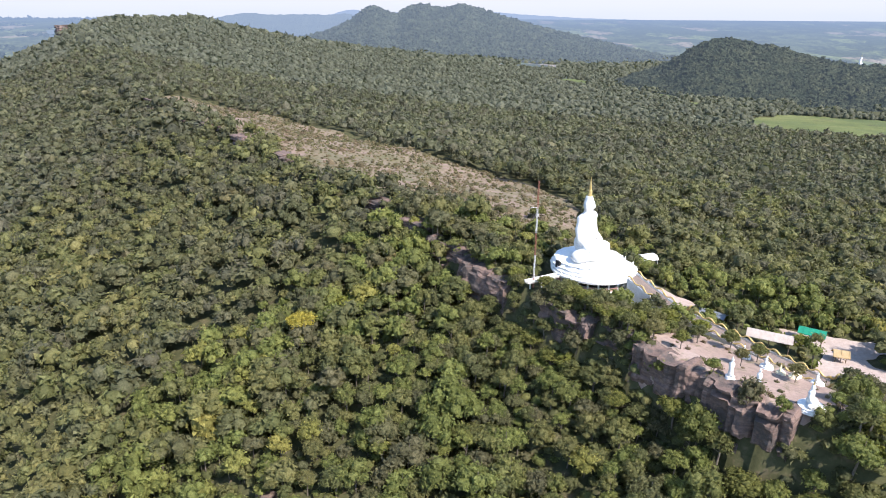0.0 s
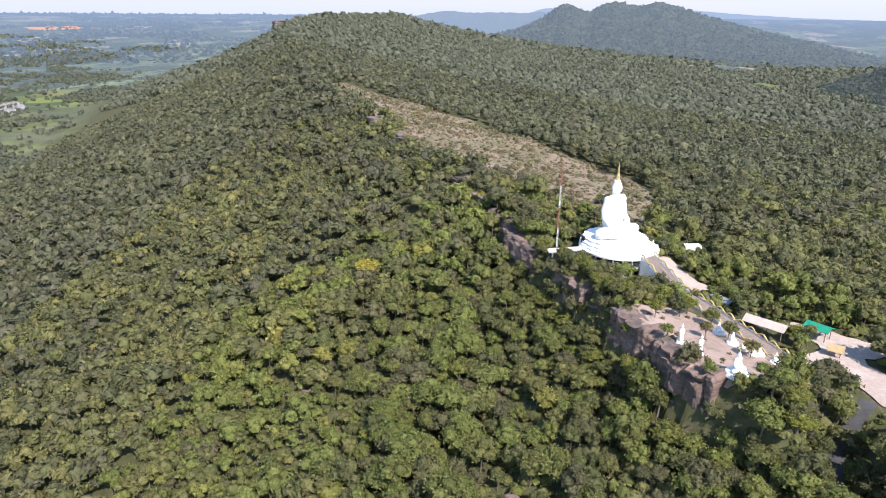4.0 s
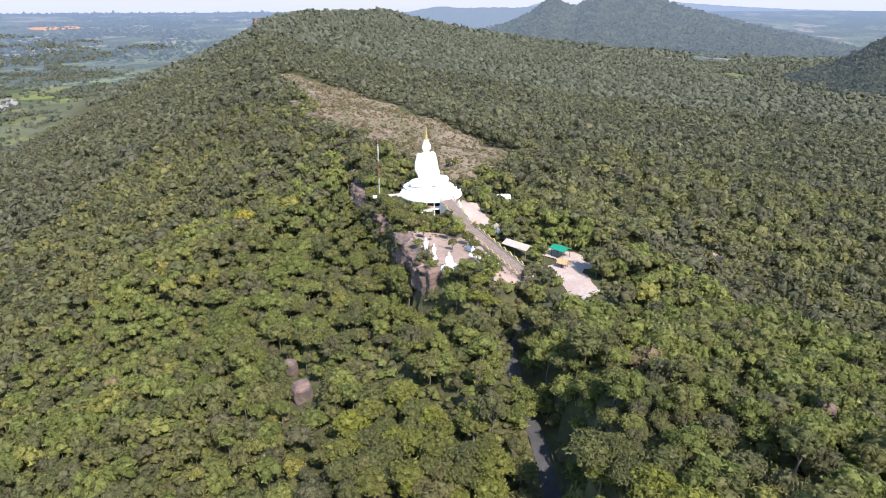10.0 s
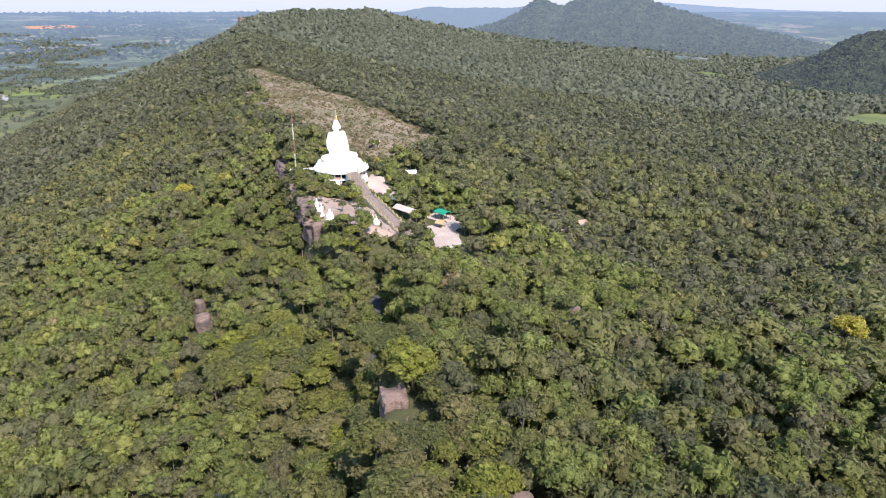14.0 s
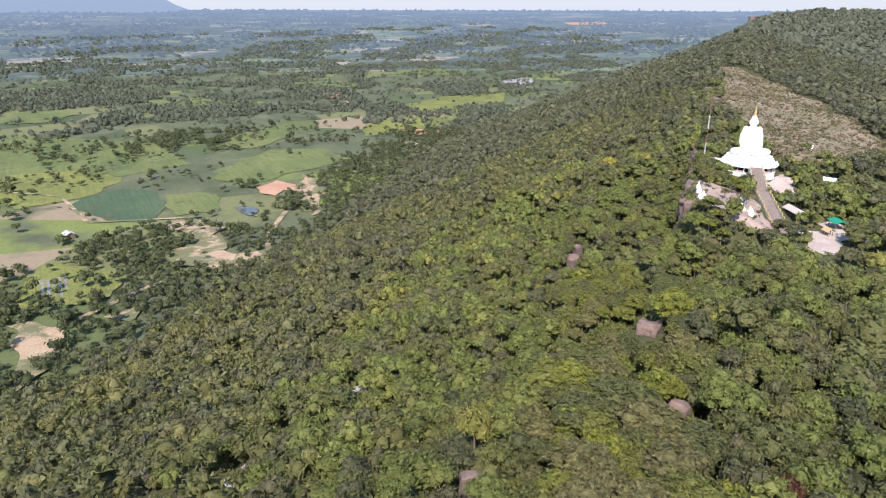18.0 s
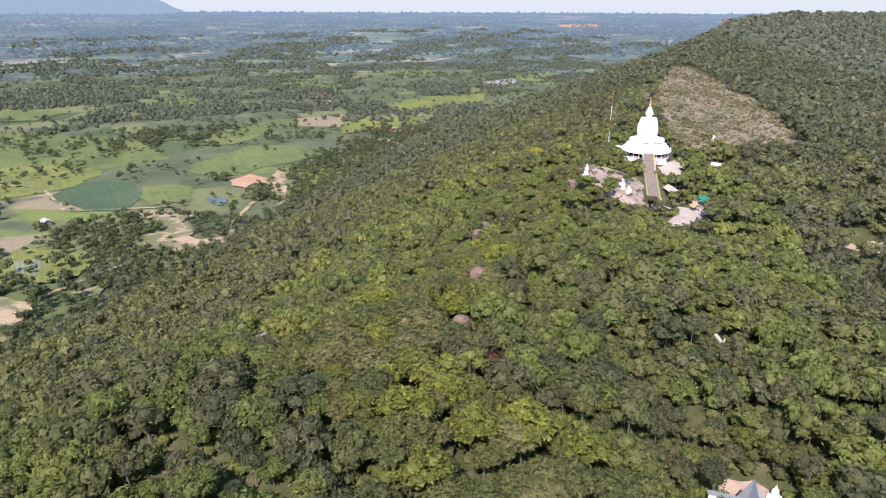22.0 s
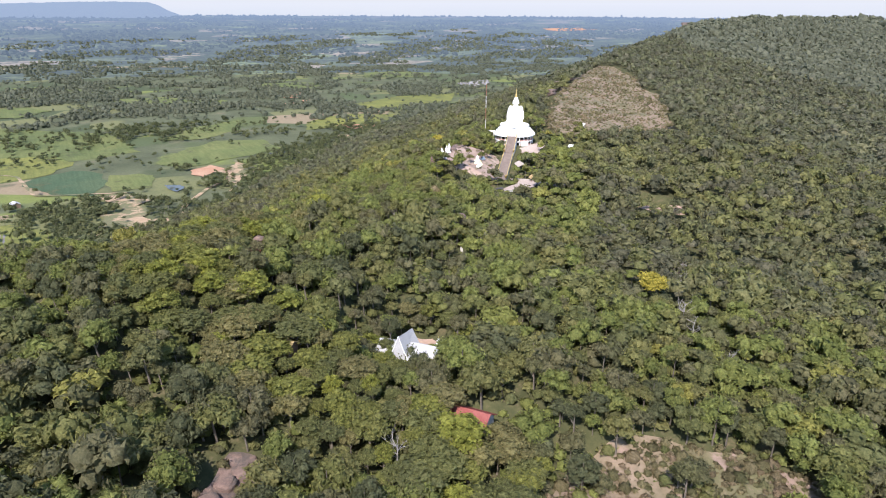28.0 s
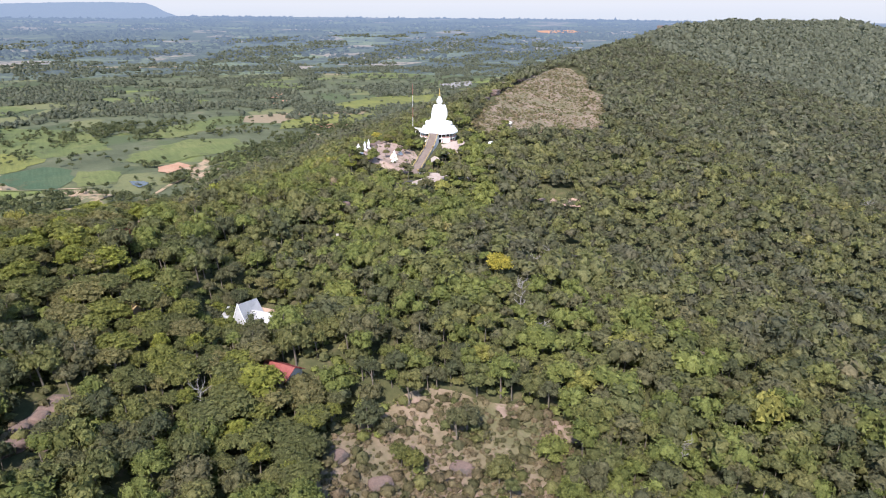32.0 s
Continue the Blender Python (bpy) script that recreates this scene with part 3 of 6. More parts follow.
xx, yy = np.meshgrid(GX, GY)
gf = grid_faces(len(GX), len(GY))
gf = np.concatenate([gf[:, [0, 1, 2]], gf[:, [0, 2, 3]]])
mid = np.stack([xx.ravel(), yy.ravel()], -1)[gf].mean(1)
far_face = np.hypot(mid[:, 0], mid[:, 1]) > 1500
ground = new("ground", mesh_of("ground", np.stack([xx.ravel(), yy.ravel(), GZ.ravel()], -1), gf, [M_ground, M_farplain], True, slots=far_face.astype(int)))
tagged(ground, "wooded ridge and wide plain of green fields", "ground", kind="structure")


def drape(name, poly, mat, lift, step, label, category, rough=2.0, seed=0, level=None):
    """A sheet of other ground laid on the land inside an outline, with a ragged edge."""
    px, py = np.array([p[0] for p in poly]), np.array([p[1] for p in poly])
    gx, gy = np.arange(px.min() - 4, px.max() + 4, step), np.arange(py.min() - 4, py.max() + 4, step)
    X, Y = np.meshgrid(gx, gy)
    def within(qx, qy):
        return inside(qx + (vnoise(qx, qy, rough * 3, seed + 11) - 0.5) * rough * 2, qy + (vnoise(qx, qy, rough * 3, seed + 12) - 0.5) * rough * 2, poly)
    X, Y = X.ravel(), Y.ravel()
    keep = within(X, Y)
    f = grid_faces(len(gx), len(gy))
    f = f[keep[f].any(1)]
    # corners outside move in to the edge, so that it runs smoothly
    tot, num = np.zeros((X.size, 2)), np.zeros(X.size)
    for i in range(4):
        for j in range(4):
            g = f[~keep[f[:, i]] & keep[f[:, j]]]
            np.add.at(tot, g[:, i], np.stack([X[g[:, j]], Y[g[:, j]]], -1))
            np.add.at(num, g[:, i], 1)
    out = np.where(num > 0)[0]
    ax, ay = tot[out, 0] / num[out], tot[out, 1] / num[out]
    lo, hi = np.zeros(len(out)), np.ones(len(out))
    for _ in range(8):
        k = (lo + hi) / 2
        g = within(ax + (X[out] - ax) * k, ay + (Y[out] - ay) * k)
        lo, hi = np.where(g, k, lo), np.where(g, hi, k)
    X[out], Y[out] = ax + (X[out] - ax) * lo, ay + (Y[out] - ay) * lo
    used = np.unique(f)
    back = np.full(X.size, -1)
    back[used] = np.arange(len(used))
    z = ground_z(X, Y) + lift if level is None else np.full(X.shape, level)
    v = np.stack([X, Y, z], -1)[used]
    ob = new(name, mesh_of(name, v, back[f], [mat], True))
    return tagged(ob, label, category, kind="structure")


drape("clearing", PLATEAU, M_plateau, 0.45, 3.0, "dry grassy plateau with bare rock along the ridge", "clearing", 11.0)
drape("rock_shelf", SHELF, M_shelf, 0.3, 1.0, "bare pinkish sandstone shelf above the cliff", "rock shelf", 3.0)
drape("car_park", PARKING, M_paving, 0.3, 1.0, "pale pinkish concrete car park in the forest", "car park", 1.2)
drape("courtyard", COURT, M_paving, 0.3, 1.0, "white paved court beside the staircase", "courtyard", 0.8)
drape("temple_yard", TEMPLE_YARD, M_earth, 0.25, 1.0, "bare pink earth yard round a white temple", "yard", 1.5)
drape("dirt_patch", DIRT_EAST, M_earth, 0.25, 1.0, "strip of bare pink earth among trees", "dirt", 1.0)
drape("rocky_clearing", BARE_1, M_plateau, 0.5, 1.5, "rocky clearing with dry grass and shrubs", "clearing", 6.0)
drape("rocky_patch", BARE_3, M_shelf, 0.5, 1.2, "patch of bare pink rock among trees", "rock", 2.0)
drape("rocky_patch", BARE_2, M_rock, 0.5, 1.2, "patch of bare dark rock among trees", "rock", 3.0)
# the plain
PLAIN_PATCHES = [
    ("field", [(-800, -150), (-700, -50), (-640, 14), (-490, 31), (-472, -40), (-514, -62), (-520, -135), (-640, -190)], M_field_p, "wide pale green pasture with single trees", "field"),
    ("field", [(-540, -150), (-516, -62), (-472, -42), (-451, -40), (-416, -66), (-404, -88), (-398, -120), (-460, -160)], M_field_g, "bright yellow-green rice field on the plain", "field"),
    ("crop_field", [(-386, -88), (-409, -69), (-423, -38), (-388, -17), (-346, -19), (-309, -33), (-327, -60)], M_field_d, "dark green crop field on the plain", "field"),
    ("field", [(-382, -14), (-364, 28), (-312, 14), (-316, -16), (-346, -16)], M_field_p, "pale green grass field beside dark crops", "field"),
    ("field", [(-450, 50), (-522, 123), (-500, 178), (-421, 174), (-397, 94), (-386, 67), (-416, 35)], M_field_p, "pale green field with faint rows", "field"),
    ("field", [(-642, 123), (-678, 196), (-591, 175), (-541, 104), (-562, 68)], M_field_p, "pale green field with faint rows", "field"),
    ("field", [(-605, 271), (-657, 350), (-609, 431), (-546, 373), (-543, 252)], M_field_g, "bright green rice field below the ridge", "field"),
    ("field", [(-750, 395), (-818, 532), (-812, 669), (-715, 590), (-671, 405)], M_field_g, "bright green rice field below the ridge", "field"),
    ("field", [(-1030, 60), (-960, 40), (-900, 120), (-940, 180), (-1020, 150)], M_field_p, "pale green rice field among groves", "field"),
    ("field", [(-1180, 380), (-1090, 330), (-1010, 430), (-1080, 500), (-1170, 470)], M_field_p, "pale green rice field among groves", "field"),
    ("field", [(-1330, 700), (-1210, 640), (-1130, 780), (-1230, 860), (-1330, 800)], M_field_p, "pale green rice field among groves", "field"),
    ("field", [(-980, -130), (-890, -160), (-850, -90), (-920, -50), (-980, -80)], M_field_p, "pale green rice field among groves", "field"),
    ("field", [(-248, -109), (-243, -88), (-207, -66), (-174, -73), (-174, -96), (-178, -116), (-215, -122)], M_field_g, "bright green grass round a pond", "field"),
    ("quarry", [(-368, 60), (-384, 87), (-358, 98), (-330, 66)], M_redearth, "red earth diggings at the foot of the ridge", "quarry"),
    ("dirt_patch", [(-358, 98), (-390, 113), (-341, 127), (-312, 104), (-262, 82), (-262, 76), (-314, 88), (-345, 84)], M_sand, "sandy banks and track beside the diggings", "dirt"),
    ("dirt_patch", [(-294, -27), (-296, 0), (-275, 18), (-255, -1), (-214, -2), (-210, -30), (-249, -17)], M_sand, "sandy bare earth at the foot of the ridge", "dirt"),
    ("dirt_patch", [(-232, -31), (-234, -10), (-202, 3), (-206, 28), (-166, 16), (-178, -6), (-202, -35)], M_sand, "sandy bare earth at the foot of the ridge", "dirt"),
    ("dirt_patch", [(-148, -84), (-158, -59), (-134, -70)], M_sand, "sandy bare earth at the foot of the ridge", "dirt"),
    ("dirt_patch", [(-166, -126), (-147, -99), (-125, -103), (-104, -110), (-82, -124), (-122, -121)], M_sand, "sandy bare earth at the foot of the ridge", "dirt"),
    ("dirt_patch", [(-478, 262), (-482, 280), (-424, 296), (-420, 288)], M_sand, "sandy bare earth below the ridge", "dirt"),
]
for i, (n, poly, mat, lab, cat) in enumerate(PLAIN_PATCHES):
    drape(n, poly, mat, 0.3 + 0.05 * i, 3.0, lab, cat, 5.0, i)
for poly, mat, lab in (
    ([(-312, 30), (-306, 43), (-290, 41), (-284, 33), (-298, 29)], M_water, "dark still pond below the ridge"),
    ([(-222, -112), (-196, -112), (-188, -98), (-204, -92), (-222, -98)], M_mudwater, "muddy grey pond in grass"),
    ([(-410, 157), (-417, 184), (-396, 189), (-380, 155)], M_water, "narrow dark pond below the ridge"),
    ([(-980, 770), (-1020, 885), (-930, 830), (-868, 738)], M_mudwater, "pale muddy pond on the plain"),
    ([(455, 1850), (540, 1860), (560, 1990), (500, 2010), (440, 1930)], M_water, "grey pond in the valley"),
):
    drape("pond", poly, mat, 0.9, 3.0, lab, "pond", 3.0)
VALLEY_FIELDS = [[(369, 822), (440, 930), (512, 979), (600, 940), (650, 860), (571, 800), (489, 733), (410, 753)], [(229, 1442), (280, 1345), (305, 1370), (420, 1150), (440, 1165), (330, 1400), (280, 1470)], [(390, 1090), (418, 1040), (440, 1050), (400, 1130)], [(760, 1180), (980, 1080), (1050, 1180), (860, 1290)]]
for i, poly in enumerate(VALLEY_FIELDS):
    drape("field", poly, M_field_p, 1.2, 8.0, "green field in the valley", "field", 12.0, i)
for i, poly in enumerate(([(-1960, -90), (-1850, -160), (-1830, -130), (-1930, -40)], [(-1900, 60), (-1780, 150), (-1740, 320), (-1770, 330), (-1830, 160)], [(-2500, 2250), (-2330, 2200), (-2280, 2420), (-2420, 2440)], [(-815, 305), (-875, 388), (-845, 390), (-808, 355)], [(-560, 300), (-520, 310), (-480, 380), (-510, 390)], [(-980, 360), (-900, 340), (-890, 370), (-960, 390)])):
    drape("dirt_patch", poly, M_sand if i < 2 else M_redearth, 1.5, 8.0, "bare earth patch on the far plain", "dirt", 10.0, i)


def ribbon(name, line, width, mat, lift, label, category, step=2.0):
    """A road laid along a broken line."""
    pts = np.array([p[:2] for p in line], float)
    d = np.r_[0, np.cumsum(np.hypot(*np.diff(pts, axis=0).T))]
    u = np.linspace(0, d[-1], max(2, int(d[-1] / step)))
    c = np.stack([np.interp(u, d, pts[:, k]) for k in (0, 1)], -1)
    for _ in range(6):
        c[1:-1] = (c[:-2] + 2 * c[1:-1] + c[2:]) / 4
    g = np.gradient(c, axis=0)
    n = np.stack([-g[:, 1], g[:, 0]], -1) / np.linalg.norm(g, axis=1)[:, None]
    off = np.linspace(-0.5, 0.5, 5) * width
    P = c[:, None, :] + n[:, None, :] * off[None, :, None]
    z = ground_z(P[..., 0], P[..., 1]).max(1)[:, None] + lift + 0 * P[..., 0]
    v = np.concatenate([P, z[..., None]], -1).reshape(-1, 3)
    return tagged(new(name, mesh_of(name, v, grid_faces(5, len(u)), [mat], True)), label, category, kind="structure")


ribbon("road", ROAD[:6], 3.4, M_asphalt, 0.12, "narrow grey asphalt road under trees", "road")
ribbon("road", ROAD[5:], 4.0, M_oldroad, 0.12, "narrow worn pale road under trees", "road")
ribbon("dirt_track", [(-150, -96), (-176, -60), (-196, -20), (-190, 20), (-230, 30), (-280, 60), (-335, 110)], 4.0, M_sand, 0.6, "sandy track at the foot of the ridge", "track")
ribbon("dirt_track", [(-300, 0), (-330, -76), (-420, -90), (-470, -140)], 3.0, M_sand, 0.7, "sandy farm track between fields", "track")


# ---- far hills ----
HILL_WOODS = []


def azimuth_hill(name, dist, front, back, profile, mat, label, base=PLAIN, origin=(0, 0), nr=36, na=150, rugged=6.0, seed=0, woods=0.0):
    """A hill seen on the skyline: rows of bearing (degrees right of +y) and top height, falling away to front and back."""
    az = np.linspace(profile[0][0], profile[-1][0], na)
    top = np.interp(az, [p[0] for p in profile], [p[1] for p in profile])
    for _ in range(3):
        top[1:-1] = (top[:-2] + 2 * top[1:-1] + top[2:]) / 4
    rr = np.r_[np.linspace(dist - front, dist, nr), np.linspace(dist, dist + back, nr // 2)[1:]]
    def surface_at(A, R_):
        X, Y = origin[0] + R_ * np.sin(A), origin[1] + R_ * np.cos(A)
        k = np.clip(np.where(R_ < dist, (R_ - dist + front) / front, 1 - (R_ - dist) / back), 0, 1) ** 1.25
        n = (vnoise(X, Y, 160, seed) - 0.5) * 1.4 + (vnoise(X, Y, 60, seed + 1) - 0.5) * 0.8 + (vnoise(X, Y, 14, seed + 2) - 0.5) * 0.55
        crest = np.interp(np.degrees(A), az, top)
        return X, Y, base - 12 + (crest - base + 12) * k + n * rugged * np.sin(np.pi * k**0.8) + (vnoise(X, Y, 12, seed + 3) - 0.5) * rugged * 0.8 * np.clip(k * 4, 0, 1)

    X, Y, Z = surface_at(*np.meshgrid(np.radians(az), rr))
    if woods:
        rg = np.random.default_rng(seed)
        A, R_ = np.meshgrid(np.arange(radians(profile[0][0]), radians(profile[-1][0]), woods / dist), np.arange(dist - front * 0.97, dist + back * 0.15, woods))
        A, R_ = A.ravel() + rg.uniform(-0.5, 0.5, A.size) * woods / dist, R_.ravel() + rg.uniform(-0.5, 0.5, A.size) * woods
        wx, wy, wz = surface_at(A, R_)
        HILL_WOODS.append((wx, wy, wz, woods * rg.uniform(0.42, 0.75, A.size), mat))
    v = np.stack([X.ravel(), Y.ravel(), Z.ravel()], -1)
    return tagged(new(name, mesh_of(name, v, grid_faces(na, len(rr)), [mat], False)), label, "hill", kind="structure")


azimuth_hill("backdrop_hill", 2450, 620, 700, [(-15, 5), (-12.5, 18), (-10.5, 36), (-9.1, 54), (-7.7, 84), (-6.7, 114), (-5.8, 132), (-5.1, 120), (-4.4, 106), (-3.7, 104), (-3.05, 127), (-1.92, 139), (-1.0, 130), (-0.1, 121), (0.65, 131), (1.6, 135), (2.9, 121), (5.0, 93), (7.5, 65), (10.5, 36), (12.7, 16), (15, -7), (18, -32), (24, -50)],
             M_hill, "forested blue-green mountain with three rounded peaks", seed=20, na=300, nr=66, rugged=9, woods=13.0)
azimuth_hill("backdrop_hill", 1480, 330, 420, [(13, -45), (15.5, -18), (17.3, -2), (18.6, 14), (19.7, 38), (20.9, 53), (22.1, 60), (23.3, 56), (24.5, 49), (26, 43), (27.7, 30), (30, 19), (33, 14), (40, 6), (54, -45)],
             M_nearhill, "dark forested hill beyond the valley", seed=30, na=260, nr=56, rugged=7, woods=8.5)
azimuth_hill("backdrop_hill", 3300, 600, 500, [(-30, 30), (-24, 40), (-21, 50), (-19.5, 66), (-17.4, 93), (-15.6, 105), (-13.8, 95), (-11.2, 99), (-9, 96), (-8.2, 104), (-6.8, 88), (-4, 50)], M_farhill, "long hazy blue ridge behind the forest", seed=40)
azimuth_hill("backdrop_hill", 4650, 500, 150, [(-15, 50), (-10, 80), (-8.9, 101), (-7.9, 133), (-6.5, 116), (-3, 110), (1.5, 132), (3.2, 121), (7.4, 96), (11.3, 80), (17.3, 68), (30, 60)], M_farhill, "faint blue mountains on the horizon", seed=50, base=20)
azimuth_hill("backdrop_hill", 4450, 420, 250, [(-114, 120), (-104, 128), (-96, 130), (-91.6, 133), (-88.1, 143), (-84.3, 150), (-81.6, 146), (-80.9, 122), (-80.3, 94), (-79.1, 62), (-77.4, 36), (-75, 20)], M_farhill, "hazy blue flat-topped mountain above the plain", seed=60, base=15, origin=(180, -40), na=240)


# the hazy sky low over the horizon, beyond all hills
sky_a = np.linspace(0, 2 * np.pi, 97)
sky_v = np.stack([np.stack([180 + 4795 * np.cos(sky_a), 4795 * np.sin(sky_a) - 40, np.full(97, z)], -1) for z in (-300, 0, 300, 900)]).reshape(-1, 3)
sky_band = new("backdrop_sky", mesh_of("backdrop_sky", sky_v, grid_faces(97, 4), [M_skyband], True))
tagged(sky_band, "pale hazy sky above the horizon", "sky", kind="structure")


# ---- trees ----
def ico(level):
    bm = bmesh.new()
    bmesh.ops.create_icosphere(bm, subdivisions=level, radius=1)
    v, f = np.array([tuple(q.co) for q in bm.verts]), np.array([[q.index for q in p.verts] for p in bm.faces])
    bm.free()
    return v, f


ICO = {k: ico(k) for k in (1, 2, 3)}


def crown(rng, leaves, size, lobes, level=1, flat=0.85, core=0.8, tall=1.0):
    """A crown 1 wide (radius) round (0, 0, 0): a dome of uneven boughs, each a dark core under many single leaf sprays. Triangles."""
    k = np.arange(lobes) + rng.uniform(0.2, 0.8)
    up = 1.0 - 1.35 * k / lobes
    turn = k * 2.39996 + rng.uniform(0, 6.283)
    side = np.sqrt(np.clip(1 - up**2, 0, 1))
    away = (0.62 if lobes > 1 else 0.0) * rng.uniform(0.75, 1.15, lobes)
    cen = np.stack([np.cos(turn) * side * away, np.sin(turn) * side * away, up * away * 0.8 * tall + rng.normal(0, 0.05, lobes)], -1)
    rad = rng.uniform(0.75, 1.2, lobes) * ((0.9, 0.72)[lobes - 1] if lobes < 3 else 1.2 / math.sqrt(lobes))
    sv, sf = ICO[level]
    V, F, m = [], [], 0
    for c, r in zip(cen, rad):
        o = rng.uniform(0, 50, 3)
        lump = np.array([0.6 * noise.noise(Vector(q * 1.6 + o)) + 0.4 * noise.noise(Vector(q * 3.7 + o)) for q in sv])
        V.append(c + sv * (r * core * (1 + 0.6 * lump))[:, None] * (1, 1, flat)), F.append(sf[sv[sf].mean(1)[:, 2] > -0.6] + m)
        m += len(sv)
    which = rng.choice(lobes, leaves, p=rad**2 / (rad**2).sum())
    d = rng.normal(0, 1, (leaves, 3))
    d[:, 2] = np.abs(d[:, 2]) * 1.1 - 0.35
    d /= np.linalg.norm(d, axis=1)[:, None]
    c = cen[which] + d * (rad[which] * rng.uniform(0.72, 1.2, leaves))[:, None] * (1, 1, flat)
    nrm = d * 0.7 + rng.normal(0, 0.55, (leaves, 3)) + (0, 0, 0.3)
    nrm /= np.linalg.norm(nrm, axis=1)[:, None]
    a = np.cross(nrm, rng.normal(0, 1, (leaves, 3)))
    a /= np.linalg.norm(a, axis=1)[:, None]
    b = np.cross(nrm, a)
    s = size * rng.uniform(0.55, 1.5, leaves)[:, None]
    w = rng.uniform(0.45, 0.85, leaves)[:, None]
    v = np.stack([c + a * s * 1.25, c - a * s * 0.75 + b * s * w, c - a * s * 0.75 - b * s * w], 1).reshape(-1, 3)
    V.append(v), F.append(np.arange(3 * leaves).reshape(leaves, 3) + m)
    return np.concatenate(V), np.concatenate(F)


def tube(path, radii, sides):
    """Quads of a tube along points."""
    path = [Vector(p) for p in path]
    v, f = [], []
    for i, (p, r) in enumerate(zip(path, radii)):
        ahead = (path[min(i + 1, len(path) - 1)] - path[max(i - 1, 0)]).normalized()
        u = ahead.cross(Vector((0.31, 0.95, 0.05))).normalized()
        w = ahead.cross(u)
        for k in range(sides):
            a = 2 * math.pi * k / sides
            v.append(p + (u * math.cos(a) + w * math.sin(a)) * r)
    for i in range(len(path) - 1):
        for k in range(sides):
            f.append((i * sides + k, i * sides + (k + 1) % sides, (i + 1) * sides + (k + 1) % sides, (i + 1) * sides + k))
    return np.array([tuple(q) for q in v]), np.array(f)


def tris(piece):
    v, f = piece
    return v, np.concatenate([f[:, [0, 1, 2]], f[:, [0, 2, 3]]])


def merge(pieces):
    vs, fs, n = [], [], 0
    for v, f in pieces:
        vs.append(v), fs.append(f + n)
        n += len(v)
    return np.concatenate(vs), np.concatenate(fs)


def trunk_mesh(rng, sides=6, limbs=4, tall=1.0):
    """Tapered trunk with limbs, 1 high to the crown's middle."""
    lean = rng.normal(0, 0.04, 2)
    out = [tube([(0, 0, -0.12), (lean[0] * 0.5, lean[1] * 0.5, 0.4), (lean[0], lean[1], 0.75), (lean[0], lean[1], 1.1)], (0.042, 0.032, 0.024, 0.008), sides)]
    for k in range(limbs):
        a, z = 2 * math.pi * (k + rng.random()) / limbs, rng.uniform(0.45, 0.72)
        q = rng.uniform(0.25, 0.4)
        out.append(tube([(lean[0] * z, lean[1] * z, z), (q * 0.5 * math.cos(a), q * 0.5 * math.sin(a), z + 0.16), (q * math.cos(a), q * math.sin(a), z + 0.34)], (0.02, 0.014, 0.005), max(3, sides - 2)))
    return merge(out)


BUILT = ((77.5, 143, 7), (90, 148, 6), (93, 140, 4), (103, 145, 6), (95, 149, 5), (97, 138, 5), (100, 126, 4), (31.3, 225.4, 4), (62, 191, 5), (239, 8, 5), (198.7, 70.7, 3), (129.6, 138.4, 2.2), (122, 15, 5), (25, 85, 4), (34, 75, 5), (22.3, 159.5, 3), (207, -19, 2.6))
OPEN = ((243, 4.5, 3), (104, 120, 4), (99, 114, 4.5), (99, -78, 6.5), (154, -11, 4), (155, -52, 3), (104, 110, 5), (109, 114, 4), (112, 122, 4), (109, 127, 4), (112, 131, 4), (205, 64.5, 3), (97, 108, 4), (106, 118, 4), (169, 50, 4.5), (174, 45.5, 3), (174.5, -16, 3.6), (201, 68, 3), (52, -20, 4.5), (29, 81, 4.5), (39, 70, 5), (128, 8, 5.5), (24, 161, 5))


def clear_of(x, y, low=False):
    """True where a forest tree, or a low bush, may stand."""
    ok = np.ones(np.shape(x), bool)
    yard = [(208 + (a - 208) * 0.85, 15 + (b - 15) * 0.85) for a, b in TEMPLE_YARD]
    for poly in (PARKING, SHELF, COURT, PLATEAU, yard, DIRT_EAST, BARE_1, BARE_2, BARE_3):
        sway, lump = (18, 22) if poly is PLATEAU else (5, 9)
        open_ = inside(x + (vnoise(x, y, lump, 71) - 0.5) * sway, y + (vnoise(x, y, lump, 72) - 0.5) * sway, poly)
        if poly in (BARE_1, BARE_2):
            open_ &= vnoise(x, y, 6, 73) < (0.74 if poly is BARE_1 else 0.68)
        ok &= ~open_
    ok &= np.hypot(x - STATUE.x, y - STATUE.y) > 15.5
    s = crest_frame(np.asarray(x, float), np.asarray(y, float))[0]
    ok &= ~((s < 0) & (s > -4) & ((line_gap(x, y, [(7, 178), (14, 168)])[0] < 7) | (line_gap(x, y, [(50, 116), (62, 102)])[0] < 5)))
    sx, sy = x - STATUE.x, y - STATUE.y
    along, across = sx * FACE.x + sy * FACE.y, sx * SIDE.x + sy * SIDE.y
    ok &= ~((along > 0) & (along < 64) & (np.abs(across) < 5.0))
    ok &= line_gap(x, y, ROAD)[0] > np.where((np.hypot(x - 92, y + 78) < 12) | (np.hypot(x - 87, y - 89) < 11) | (np.hypot(x - 101, y - 57) < 12), 3.6, 1.2)
    for hx, hy, hr in BUILT if low else BUILT + OPEN:
        ok &= np.hypot(x - hx, y - hy) > hr
    return ok


def scatter(rng, x0, x1, y0, y1, step):
    gx, gy = np.meshgrid(np.arange(x0, x1, step), np.arange(y0, y1, step))
    x, y = gx.ravel() + rng.uniform(-0.46, 0.46, gx.size) * step, gy.ravel() + rng.uniform(-0.46, 0.46, gx.size) * step
    return x, y


